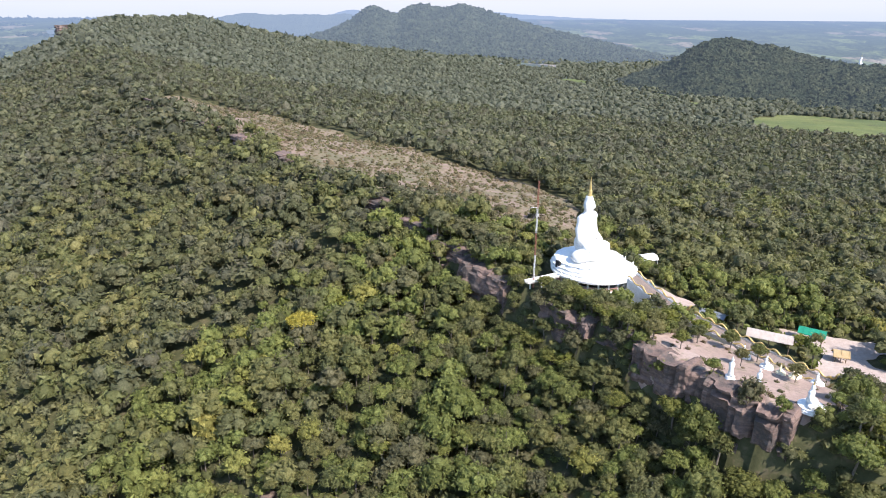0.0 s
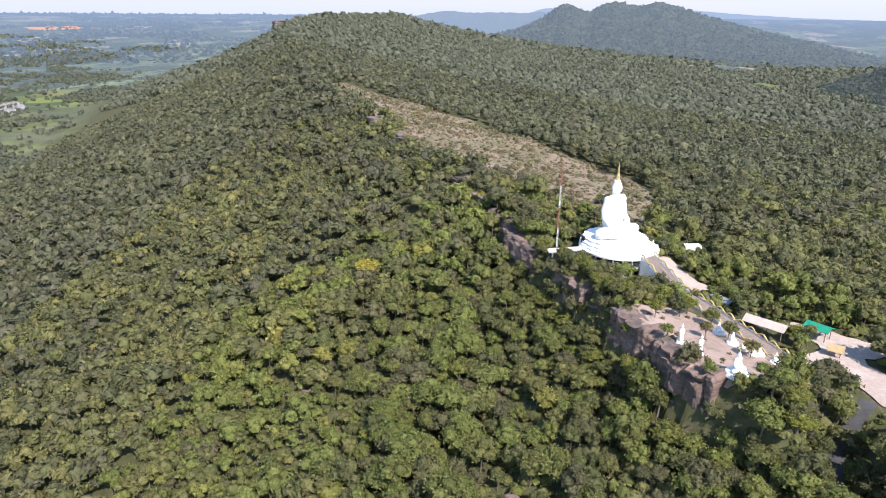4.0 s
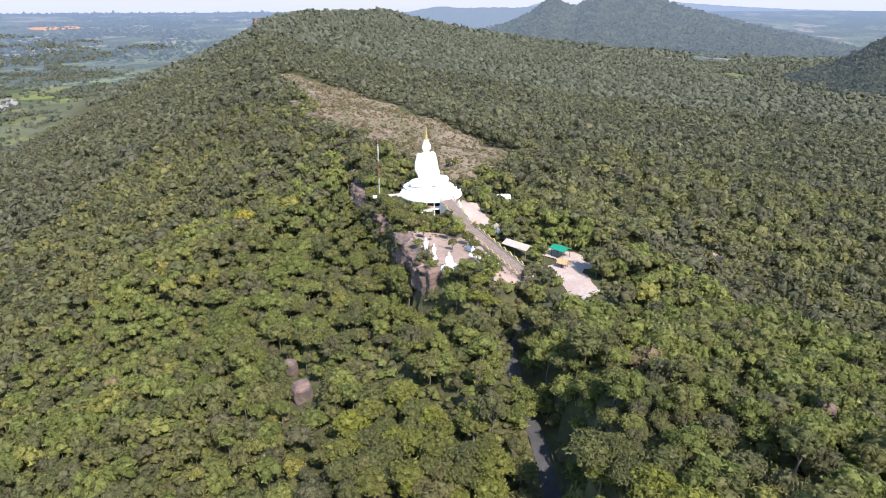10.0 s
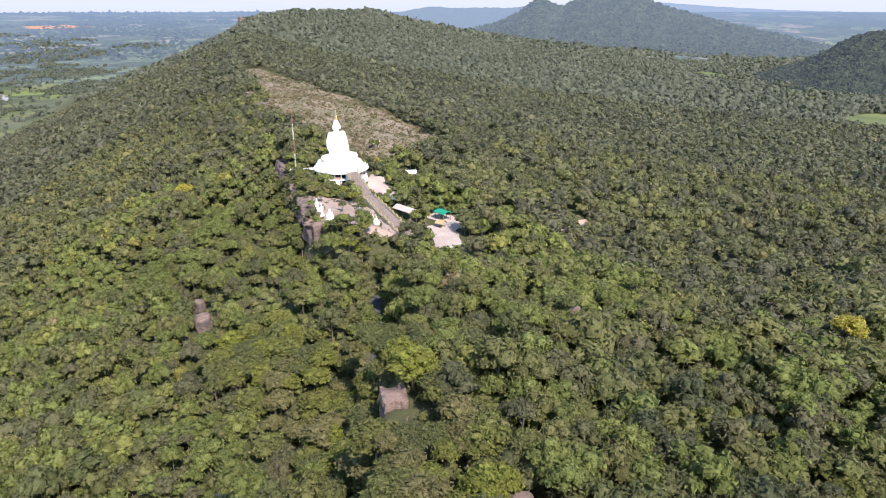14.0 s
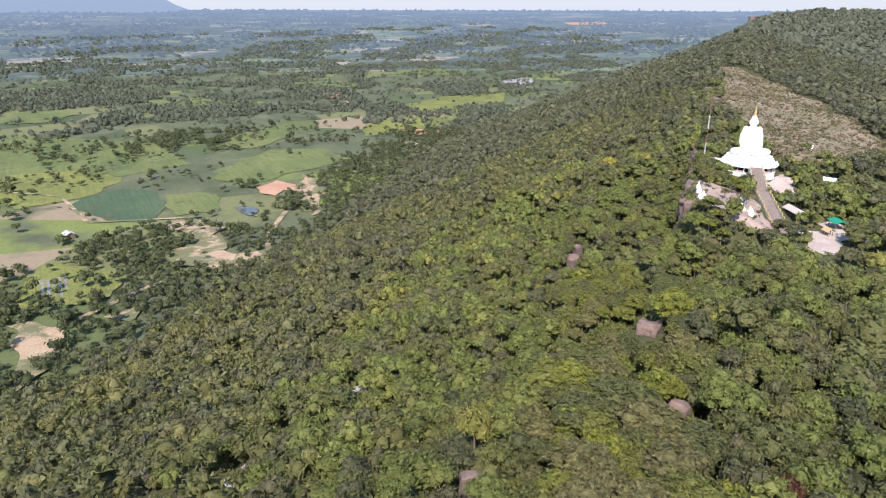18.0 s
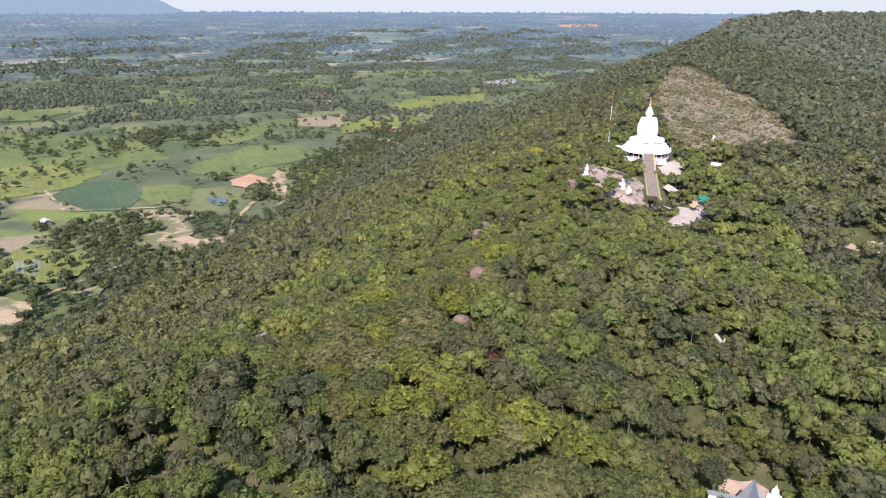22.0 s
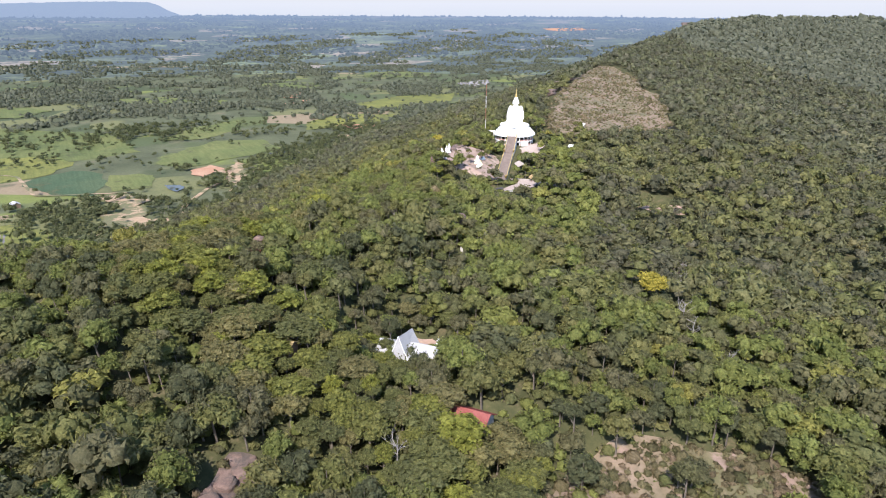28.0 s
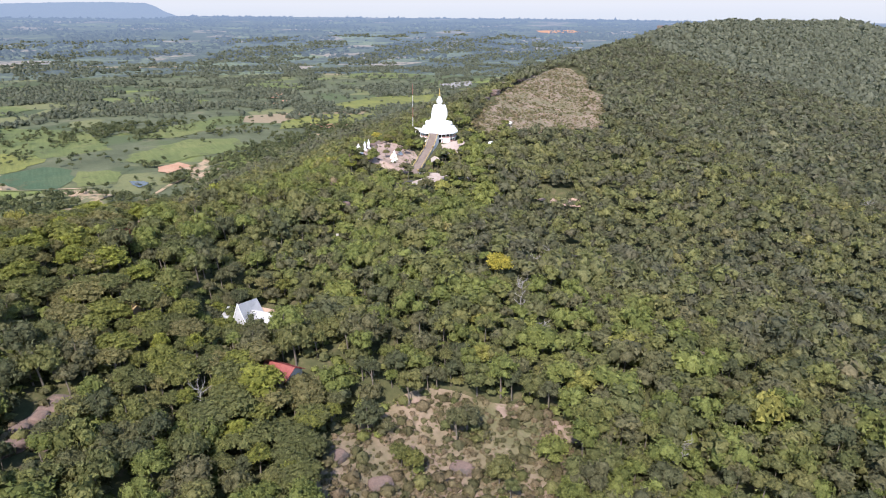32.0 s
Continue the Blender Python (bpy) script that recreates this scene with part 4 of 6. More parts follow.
FLIGHT = [(0, 0), (190, -90), (372, -30)]
rng = np.random.default_rng(7)


def tree_sizes(x, y, rng):
    big = vnoise(x, y, 22, 40)
    r = (1.9 + 2.7 * rng.random(len(x)) ** 1.9) * (0.82 + 0.45 * big)
    h = 1.4 + 1.15 * r + rng.uniform(-0.6, 1.3, len(x)) + 3.4 * rng.random(len(x)) ** 4 + 1.4 * big
    t = np.clip(0.02 + 0.86 * rng.random(len(x)) + 0.35 * (vnoise(x, y, 26, 41) - 0.5) + 0.2 * (vnoise(x, y, 140, 42) - 0.5), 0, 0.92)
    # tint carries light: west slope yellower and brighter as if sunlit, crest and east darker
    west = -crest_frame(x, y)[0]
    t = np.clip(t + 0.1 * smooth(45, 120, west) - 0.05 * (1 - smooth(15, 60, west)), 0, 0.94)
    near = 1 - 0.3 * np.exp(-((x - 52) ** 2 + (y - 150) ** 2) / 38**2)
    r, h = r * near, h * near
    odd = rng.random(len(x))
    t = np.where(odd > 0.992, rng.uniform(0.95, 1.0, len(x)), np.where(odd > 0.97, np.minimum(t + 0.25, 0.95), t))
    return r, h, t


def plant(name, x, y, r, h, t, templates, label, trunks=None, mat=None, lift=0.0, rounded=True, level=None):
    """All the given trees in one mesh: crowns from templates, and plain trunks."""
    rng = np.random.default_rng(len(x))
    kind, turn, lofty = rng.integers(0, len(templates), len(x)), rng.uniform(0, 2 * np.pi, len(x)), rng.uniform(0.75, 1.3, len(x))
    z = ground_z(x, y) + lift if level is None else level
    V, F, T, S, n = [], [], [], [], 0
    for k, (tv, tf) in enumerate(templates):
        m = np.where(kind == k)[0]
        c, s = np.cos(turn[m])[:, None], np.sin(turn[m])[:, None]
        vx, vy = tv[None, :, 0] * r[m][:, None], tv[None, :, 1] * r[m][:, None]
        P = np.stack([vx * c - vy * s + x[m][:, None], vx * s + vy * c + y[m][:, None], tv[None, :, 2] * (r * lofty)[m][:, None] + (z + h - r * 0.75)[m][:, None]], -1)
        V.append(P.reshape(-1, 3))
        F.append((tf[None] + (np.arange(len(m)) * len(tv))[:, None, None] + n).reshape(-1, 3))
        T.append(np.repeat(t[m], len(tv))), S.append(np.zeros(len(m) * len(tf), int))
        n += len(m) * len(tv)
    if trunks:
        tv, tf = trunks
        vx, vy = tv[None, :, 0] * h[:, None] * 0.8, tv[None, :, 1] * h[:, None] * 0.8
        P = np.stack([vx + x[:, None], vy + y[:, None], tv[None, :, 2] * h[:, None] * 0.85 + z[:, None]], -1)
        V.append(P.reshape(-1, 3)), F.append((tf[None] + (np.arange(len(x)) * len(tv))[:, None, None] + n).reshape(-1, 3))
        T.append(np.repeat(t, len(tv))), S.append(np.ones(len(x) * len(tf), int))
    me = mesh_of(name, np.concatenate(V), np.concatenate(F), [mat or M_forest, M_bark], rounded, np.concatenate(T), np.concatenate(S))
    return tagged(new(name, me), label, "forest", kind="stuff")


LOD0 = [crown(rng, 620, 0.078, 8, 1, 0.85, 0.8, (1.0, 0.75, 1.3)[i % 3]) for i in range(12)]
LOD1 = [crown(rng, 200, 0.118, 5, 1, 0.85, 0.8, (1.0, 0.75, 1.25)[i % 3]) for i in range(14)]
LOD1B = [crown(rng, 66, 0.18, 2, 1, 0.85, 0.74) for _ in range(16)]
LOD2 = [crown(rng, 14, 0.34, 1, 1, 0.8, 0.76) for _ in range(16)]
LOD3 = [crown(rng, 4, 0.45, 1, 1, 0.85, 0.88) for _ in range(16)]
SHRUB = [crown(rng, 18, 0.2, 1, 1, 0.65, 0.85) for _ in range(8)]
TRUNK1 = tris(tube([(0, 0, -0.1), (0.01, 0.02, 0.8)], (0.03, 0.016), 3))
TRUNK0 = tris(trunk_mesh(np.random.default_rng(3), 3, 2))

# the forest, finer where the flight passes nearest
MIDST = [(10, 125), (55, 80), (120, 20), (165, -40), (240, 0), (290, 40)]
near_x, near_y = scatter(rng, -190, 360, -125, 345, 4.5)
m = clear_of(near_x, near_y) & (ground_z(near_x, near_y) > -53 + 6 * vnoise(near_x, near_y, 40, 44))
near_x, near_y = near_x[m], near_y[m]
gap = line_gap(near_x, near_y, MIDST)[0]
gap = gap + 16 * (vnoise(near_x, near_y, 25, 48) - 0.5)
# the trees of the nearest stretch are things of their own
NEAR_STRETCH = [(60, 60), (112, 22), (165, -40), (232, -12), (275, 15)]
order = np.argsort(line_gap(near_x, near_y, NEAR_STRETCH)[0])
single, rest = order[:300], order[300:]
near_x, near_y, gap, one_x, one_y = near_x[rest], near_y[rest], gap[rest], near_x[single], near_y[single]
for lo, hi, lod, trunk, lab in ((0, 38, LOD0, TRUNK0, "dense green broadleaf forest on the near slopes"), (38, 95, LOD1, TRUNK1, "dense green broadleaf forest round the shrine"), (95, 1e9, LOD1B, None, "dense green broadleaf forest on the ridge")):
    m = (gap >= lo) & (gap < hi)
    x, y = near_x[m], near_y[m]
    plant("forest", x, y, *tree_sizes(x, y, rng), lod, lab, trunk, M_mid_hazed if lo > 90 else None)
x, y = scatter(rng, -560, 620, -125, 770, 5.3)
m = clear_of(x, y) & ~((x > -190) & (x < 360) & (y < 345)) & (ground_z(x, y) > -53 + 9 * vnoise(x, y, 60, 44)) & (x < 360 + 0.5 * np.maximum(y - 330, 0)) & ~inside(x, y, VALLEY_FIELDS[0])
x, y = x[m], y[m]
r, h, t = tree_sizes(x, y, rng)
plant("forest", x, y, r, h, t, LOD2, "dense green forest along the ridge", None, M_far_hazed)
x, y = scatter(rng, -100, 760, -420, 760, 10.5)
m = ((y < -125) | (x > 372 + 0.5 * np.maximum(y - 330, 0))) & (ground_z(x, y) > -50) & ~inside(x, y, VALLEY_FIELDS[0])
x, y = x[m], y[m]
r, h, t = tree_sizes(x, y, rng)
plant("forest", x, y, r * 2.1, h * 1.1, t, LOD3, "green forest on the back of the ridge", None, M_far_hazed)
# undergrowth between the near trees
x, y = scatter(rng, -90, 330, -120, 215, 3.2)
m = clear_of(x, y, True) & ((line_gap(x, y, MIDST)[0] < 88) | (np.hypot(x - 75, y - 135) < 55))
x, y = x[m], y[m]
r = rng.uniform(1.3, 2.5, len(x))
for hx, hy, hr in OPEN:
    r = np.where(np.hypot(x - hx, y - hy) < hr, np.minimum(r, 1.5) * 0.85, r)
plant("undergrowth", x, y, r, r * 1.35, np.clip(rng.normal(0.5, 0.2, len(x)), 0, 0.9), SHRUB, "low green bushes under the forest trees", None)
x, y = scatter(rng, 0, 82, 84, 178, 2.4)
m = clear_of(x, y) & (np.abs(line_gap(x, y, [(0, 174), (27, 140), (55, 98), (80, 90)])[0]) < 12)
x, y = x[m], y[m]
r = rng.uniform(1.2, 2.2, len(x))
plant("undergrowth", x, y, r, r * 1.1, np.clip(rng.normal(0.35, 0.15, len(x)), 0, 0.8), SHRUB, "dark green thicket along the foot of the cliff", None)
x, y = scatter(rng, 61, 86, 84, 103.5, 2.1)
m = (np.hypot(x - 65.4, y - 104.6) > 4.2) & (y < 103 - 0.25 * (x - 61))
x, y = x[m], y[m]
r = rng.uniform(1.5, 2.6, len(x))
plant("undergrowth", x, y, r, r * 1.25, np.clip(rng.normal(0.4, 0.15, len(x)), 0, 0.8), SHRUB, "green thicket on the steep bank", None)
x, y = scatter(rng, -1000, 1300, 760, 1750, 8.0)
s_, q_ = crest_frame(x, y)
m = (x < 0.68 * y + 120) & (ground_z(x, y) > -47 + 10 * vnoise(x, y, 60, 44)) | ((x > -200) & (x < 0.68 * y + 120) & (vnoise(x, y, 120, 45) > 0.36))
for poly in VALLEY_FIELDS:
    m &= ~inside(x, y, poly)
x, y = x[m], y[m]
r, h, t = tree_sizes(x, y, rng)
plant("forest", x, y, r * 1.55, h * 1.05, t * 0.8, LOD3, "dense forest on the far ridge and valley", None, M_faint_hazed)
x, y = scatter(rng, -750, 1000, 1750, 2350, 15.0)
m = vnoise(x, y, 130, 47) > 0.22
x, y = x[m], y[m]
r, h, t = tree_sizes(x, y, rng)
plant("forest", x, y, r * 3.0, h * 1.3, t * 0.7, LOD3, "forest at the foot of the far mountain", None, M_faint_hazed)
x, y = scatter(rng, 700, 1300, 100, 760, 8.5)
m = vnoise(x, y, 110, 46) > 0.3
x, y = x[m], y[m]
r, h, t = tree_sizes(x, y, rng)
plant("forest", x, y, r * 1.8, h * 1.15, t * 0.8, LOD3, "woods on the valley floor", None, M_faint_hazed)

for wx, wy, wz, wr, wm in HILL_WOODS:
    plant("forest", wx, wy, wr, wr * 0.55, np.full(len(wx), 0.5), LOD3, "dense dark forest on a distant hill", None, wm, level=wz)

# trees of the plain: groves, rows along field edges, single trees
x, y = scatter(rng, -1500, -60, -330, 1450, 7.4)
grove = vnoise(x, y, 120, 50) * 0.6 + vnoise(x, y, 42, 51) * 0.4
edge = np.abs(((x * 0.88 + y * 0.48 + 18 * vnoise(x, y, 90, 52)) / 74) % 1 - 0.5) > 0.455
edge2 = np.abs(((-x * 0.48 + y * 0.88 + 18 * vnoise(x, y, 90, 53)) / 118) % 1 - 0.5) > 0.465
m = (grove > np.where(x > -700, 0.57, 0.575) - 0.24 * np.exp(-((x + 150) / 130) ** 2) * (y < 400) - 0.16 * np.exp(-((x + 250) / 110) ** 2) * (y < 0)) | ((edge | edge2) & (rng.random(len(x)) < 0.36)) | (rng.random(len(x)) < 0.03)
m &= (ground_z(x, y) < -48)
for n, poly, mat, lab, cat in PLAIN_PATCHES:
    m &= ~inside(x, y, poly) | (rng.random(len(x)) < (0.3 if n == "field" else 0.16 if n.startswith("dirt") else 0.02))
x, y = x[m], y[m]
r, h, t = tree_sizes(x, y, rng)
close = np.hypot(x + 300, y) < 420
plant("plain_trees", x[close], y[close], r[close] * 1.0, h[close] * 0.85, t[close] * 0.6, LOD1B, "dark groves and field trees on the plain", TRUNK1, M_grove)
plant("plain_trees", x[~close], y[~close], r[~close] * 1.15, h[~close] * 0.8, t[~close] * 0.55, LOD3, "dark groves and field trees on the far plain", None, M_grove_hazed)

x, y = scatter(rng, -2700, -1500, -500, 2000, 13.0)
m = (vnoise(x, y, 150, 54) * 0.55 + vnoise(x, y, 60, 55) * 0.45 > 0.495) & (rng.random(len(x)) < 0.75)
x, y = x[m], y[m]
r, h, t = tree_sizes(x, y, rng)
plant("plain_trees", x, y, r * 1.7, h * 0.9, t * 0.4, LOD3, "dark woods on the far plain", None, M_grove_hazed)
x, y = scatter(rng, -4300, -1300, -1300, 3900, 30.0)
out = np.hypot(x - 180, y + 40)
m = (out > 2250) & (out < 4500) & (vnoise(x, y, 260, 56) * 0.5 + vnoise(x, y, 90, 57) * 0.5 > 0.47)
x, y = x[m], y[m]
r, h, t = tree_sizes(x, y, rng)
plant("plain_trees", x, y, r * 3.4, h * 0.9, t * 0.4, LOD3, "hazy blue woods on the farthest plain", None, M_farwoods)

# shrubs on the dry plateau and the clearings
for poly, step, share in ((PLATEAU, 2.0, 0.72), (BARE_1, 1.4, 1.0), (BARE_2, 2.0, 0.5), (BARE_3, 1.6, 0.5), (SHELF, 2.6, 0.42)):
    px, py = [p[0] for p in poly], [p[1] for p in poly]
    x, y = scatter(rng, min(px), max(px), min(py), max(py), step)
    m = inside(x, y, poly) & (rng.random(len(x)) < share * (0.4 + 1.2 * vnoise(x, y, 20, 61)))
    m &= (np.hypot(x - 57, y - 112) > 4) & (np.hypot(x - 66, y - 104) > 5) & (np.hypot(x - 70, y - 122) > 5) & (np.abs((x - STATUE.x) * SIDE.x + (y - STATUE.y) * SIDE.y) > 4.5)
    x, y = x[m], y[m]
    r = rng.uniform(0.45, 1.05, len(x)) * (1.35 if poly is BARE_1 else 1.15 if poly is PLATEAU else 1.0) * np.where(rng.random(len(x)) > 0.9, 2.0, 1.0)
    plant("shrubs", x, y, r, r * 1.25, rng.random(len(x)) * 0.95, SHRUB, "dry olive shrubs on thin rocky soil", None, M_shrub)

# single trees
KINDS = (("mid green leafy tree on the wooded slope", 0), ("dark green leafy tree on the wooded slope", 1), ("bright green leafy tree on the wooded slope", 2), ("olive green leafy tree on the wooded slope", 3))


def tree_thing(kind, seed):
    rg = np.random.default_rng(seed)
    root = tagged(new("tree"), kind[0], "tree", "trees of the near slope")
    tv, tf = trunk_mesh(rg, 6, 5)
    tr = new("trunk", mesh_of("trunk", tv * (5.2, 5.2, 4.6), tf, [M_bark], True))
    cv, cf = crown(rg, 1050, 0.074, 13, 1, 0.85, 0.74, (1.0, 0.7, 1.3, 0.9)[seed % 4])
    cr = new("crown", mesh_of("crown", cv * (3.0, 3.0, 2.7) + (0, 0, 4.6), cf, [M_leaf[kind[1]]], True))
    tr.parent = cr.parent = root
    return root


protos = [tree_thing(KINDS[i % 4], 100 + i) for i in range(8)]
r1, h1, t1 = tree_sizes(one_x, one_y, rng)
weights = rng.choice(8, len(one_x), p=np.array([3, 3, 2, 2, 3, 3, 1, 2]) / 19)
seen = set()
for x, y, r, k in zip(one_x, one_y, r1, weights):
    mt = pose(x, y, float(ground_z(x, y)) - 0.15, 0, 0, random.uniform(0, 360))
    s = r / 2.6
    if k not in seen:
        seen.add(k)
        ob = protos[k]
        ob.matrix_basis = mt @ Matrix.Diagonal((s, s, 0.8 + 0.2 * s, 1))
    else:
        ob = copy_thing(protos[k], mt)
        ob.scale = (s, s, 0.75 + 0.28 * s)


def lone_tree(x, y, r, mat, label, seed, tall=1.0):
    ob = tree_thing((label, 0), seed)
    for c in ob.children:
        if c.name.startswith("crown"):
            c.data.materials[0] = mat
    ob.matrix_basis = pose(x, y, float(ground_z(x, y)) - 0.15, 0, 0, seed * 37) @ Matrix.Diagonal((r / 2.7, r / 2.7, tall * (0.6 + 0.4 * r / 2.7), 1))
    return ob


for x, y, r, mat, lab in ((173, -17, 3.0, M_redleaf, "tree with reddish brown withered leaves"), (176.5, -15, 2.2, M_redleaf, "tree with reddish brown withered leaves"), (214, 87, 4.2, M_yellowleaf, "wide tree with yellow leaves"), (226, 21, 3.4, M_leaf[2], "tall bright green leafy tree near the temple"), (247, -3, 2.8, M_leaf[2], "bright green leafy tree below the red roof"), (-40, 165, 4.0, M_yellowleaf, "wide tree with yellow-green leaves"), (-29, 174, 3.4, M_leaf[2], "bright green leafy tree on the slope"),
                          (27, 152, 2.8, M_leaf[1], "dark green tree at the cliff top"), (33, 146, 2.6, M_leaf[0], "green tree at the cliff top"), (37, 140, 2.4, M_leaf[3], "olive green tree at the cliff top"), (30.5, 155, 2.4, M_leaf[1], "dark green tree below the terrace"), (43, 137, 2.2, M_leaf[0], "green tree at the cliff top"), (46, 143, 2.5, M_leaf[1], "dark green tree beside the stairs"), (52, 142, 2.6, M_leaf[0], "green tree beside the stairs"), (58, 138, 2.3, M_leaf[2], "bright green tree beside the stairs"), (63, 133, 2.0, M_leaf[1], "dark green tree beside the stairs"), (70, 118, 1.8, M_leaf[3], "olive tree among small statues"), (66.5, 127, 1.9, M_leaf[1], "dark green tree among small statues"), (18, 163, 2.2, M_leaf[0], "green tree on the crag"), (24, 148, 2.6, M_leaf[1], "dark green tree under the cliff"), (36, 128, 3.0, M_leaf[1], "dark green tree under the cliff"), (28, 140, 3.0, M_leaf[0], "green tree under the cliff"), (12, 164, 2.8, M_leaf[1], "dark green tree under the cliff"), (84, 142, 2.6, M_leaf[0], "round green tree beside the hut"), (105, 135.5, 2.0, M_leaf[2], "bright green bush by the car park"), (110, 131, 1.6, M_leaf[1], "low green tree by the car park"), (113, 124, 1.6, M_leaf[0], "low green tree by the car park"), (88, 114, 2.0, M_leaf[3], "olive tree on the rock shelf"), (216, 2.5, 3.0, M_leaf[1], "dark green tree in front of the temple"), (212, 0.5, 2.6, M_leaf[0], "green tree in front of the temple"), (220, 6.5, 3.0, M_leaf[0], "green tree in front of the temple"), (219.5, 14, 3.2, M_leaf[1], "dark spreading tree beside the temple"), (203.5, 1.5, 3.0, M_leaf[2], "bright green tree behind the temple"), (197, 12, 2.6, M_leaf[1], "dark green tree behind the temple"), (84, 123, 1.8, M_leaf[0], "low green tree beside the stairs"), (25, 143, 3.4, M_leaf[0], "green tree at the cliff foot"), (33, 132, 3.3, M_leaf[1], "dark green tree at the cliff foot"), (46, 117, 3.2, M_leaf[0], "green tree at the cliff foot"), (16, 155, 3.3, M_leaf[1], "dark green tree at the cliff foot"), (5, 172, 3.2, M_leaf[0], "green tree at the cliff foot"), (40, 134, 2.6, M_leaf[1], "dark green tree on the cliff edge"), (36, 139, 2.5, M_leaf[0], "green tree on the cliff edge"), (45, 131, 2.3, M_leaf[3], "olive tree on the cliff edge"), (25, 156, 2.2, M_leaf[0], "green tree on the cliff edge"), (12, 173, 2.4, M_leaf[3], "olive tree on the crag"), (50, 128, 1.7, M_leaf[0], "low green tree on the rock shelf"), (56, 134, 2.0, M_leaf[1], "dark green tree on the rock shelf"), (61, 123, 1.5, M_leaf[3], "low olive tree on the rock shelf"), (71, 98.5, 2.8, M_leaf[1], "dark green tree on the steep bank"), (75, 99.5, 3.0, M_leaf[0], "green tree on the steep bank"), (73, 101.5, 2.8, M_leaf[1], "dark green tree on the steep bank"), (63, 91.5, 3.2, M_leaf[0], "green tree on the steep bank"), (75.5, 96, 3.0, M_leaf[2], "bright green tree on the steep bank"), (70, 93, 3.3, M_leaf[1], "dark green tree on the steep bank"), (78, 100.5, 3.0, M_leaf[0], "green tree on the steep bank"), (57, 93, 3.4, M_leaf[1], "dark green tree under the cliff"), (83, 104, 2.8, M_leaf[1], "dark green tree on the steep bank"), (198, 22, 3.0, M_leaf[0], "green tree behind the temple yard"), (203, 25, 3.0, M_leaf[1], "dark green tree behind the temple yard"), (209, 25, 3.0, M_leaf[0], "green tree behind the temple yard"), (195, 17, 3.0, M_leaf[3], "olive tree behind the temple yard"), (31, 149, 2.6, M_leaf[0], "green tree on the cliff edge"), (28, 147, 2.4, M_leaf[1], "dark green tree on the cliff edge"), (34, 143, 2.5, M_leaf[1], "dark green tree on the cliff edge"), (39, 137, 2.5, M_leaf[0], "green tree on the cliff edge"), (30.6, 221, 2.0, M_leaf[1], "dark green tree beside the pavilion"), (33, 222, 1.7, M_leaf[0], "low green tree beside the pavilion"), (41, 121, 3.3, M_leaf[1], "dark green tree at the cliff foot"), (52, 108, 3.2, M_leaf[1], "dark green tree at the cliff foot"), (54, 100, 3.3, M_leaf[0], "green tree at the cliff foot"), (29, 137, 3.2, M_leaf[1], "dark green tree at the cliff foot"), (21, 149, 3.2, M_leaf[0], "green tree at the cliff foot"), (37, 126, 3.0, M_leaf[0], "green tree at the cliff foot"), (48, 112.5, 3.2, M_leaf[1], "dark green tree at the cliff foot"), (11, 164, 3.2, M_leaf[1], "dark green tree at the cliff foot")):
    lone_tree(x, y, r, mat, lab, int(x * 3 + y) % 97 + 200, 0.95 if "cliff foot" in lab else 1.3 if "brown" in lab or "yellow" in lab else 0.85)


def bare_tree(x, y, tall, seed):
    """A dead tree: grey trunk with forked limbs and twigs."""
    rg = np.random.default_rng(seed)
    root = tagged(new("bare_tree"), "dead tree with bare grey branches", "tree", "bare trees")
    tv, tf = tube([(0, 0, -0.3), (0.1, 0, tall * 0.5), (0.2, 0.1, tall * 0.8)], (0.22, 0.16, 0.08), 6)
    tr = new("trunk", mesh_of("trunk", tv, tf, [M_grey_wood], True))
    out = []
    for k in range(9):
        a, z, q = rg.uniform(0, 6.283), tall * rg.uniform(0.4, 0.8), tall * rg.uniform(0.25, 0.42)
        e = Vector((q * math.cos(a), q * math.sin(a), z + tall * rg.uniform(0.12, 0.35)))
        m_ = Vector((q * 0.5 * math.cos(a + 0.2), q * 0.5 * math.sin(a + 0.2), (z + e.z) / 2))
        out.append(tube([(0.12, 0.05, z), m_, e], (0.09, 0.06, 0.03), 4))
        for j in range(4):
            f = m_.lerp(e, rg.uniform(0.2, 0.95))
            out.append(tube([f, f + Vector(rg.normal(0, 1, 3)) * tall * 0.09 + Vector((0, 0, tall * 0.08))], (0.035, 0.012), 3))
    bv, bf = merge(out)
    br_ = new("branches", mesh_of("branches", bv, bf, [M_grey_wood], True))
    tr.parent = br_.parent = root
    root.matrix_basis = pose(x, y, float(ground_z(x, y)), 0, 0, seed * 50)


for i, (x, y, h) in enumerate(((234, 81, 7.5), (247, 78, 7), (199, 121, 7), (243, -11, 7), (225, 88, 7.5), (298, 74, 7.5), (296, 78, 7), (203, 333, 8), (207, 108, 7), (170, 60, 7), (150, 100, 7.5))):
    bare_tree(x, y, h, 300 + i)


# ---- builders ----
def part(name, bm, mat, parent=None, label="", smooth_faces=False):
    me = bpy.data.meshes.new(name)
    bmesh.ops.recalc_face_normals(bm, faces=bm.faces)
    bm.to_mesh(me)
    bm.free()
    for m in mat if isinstance(mat, (list, tuple)) else [mat]:
        me.materials.append(m)
    if smooth_faces:
        me.polygons.foreach_set("use_smooth", np.full(len(me.polygons), True))
    ob = new(name, me)
    if parent:
        ob.parent = parent
    if label:
        ob["label"] = label
    return ob


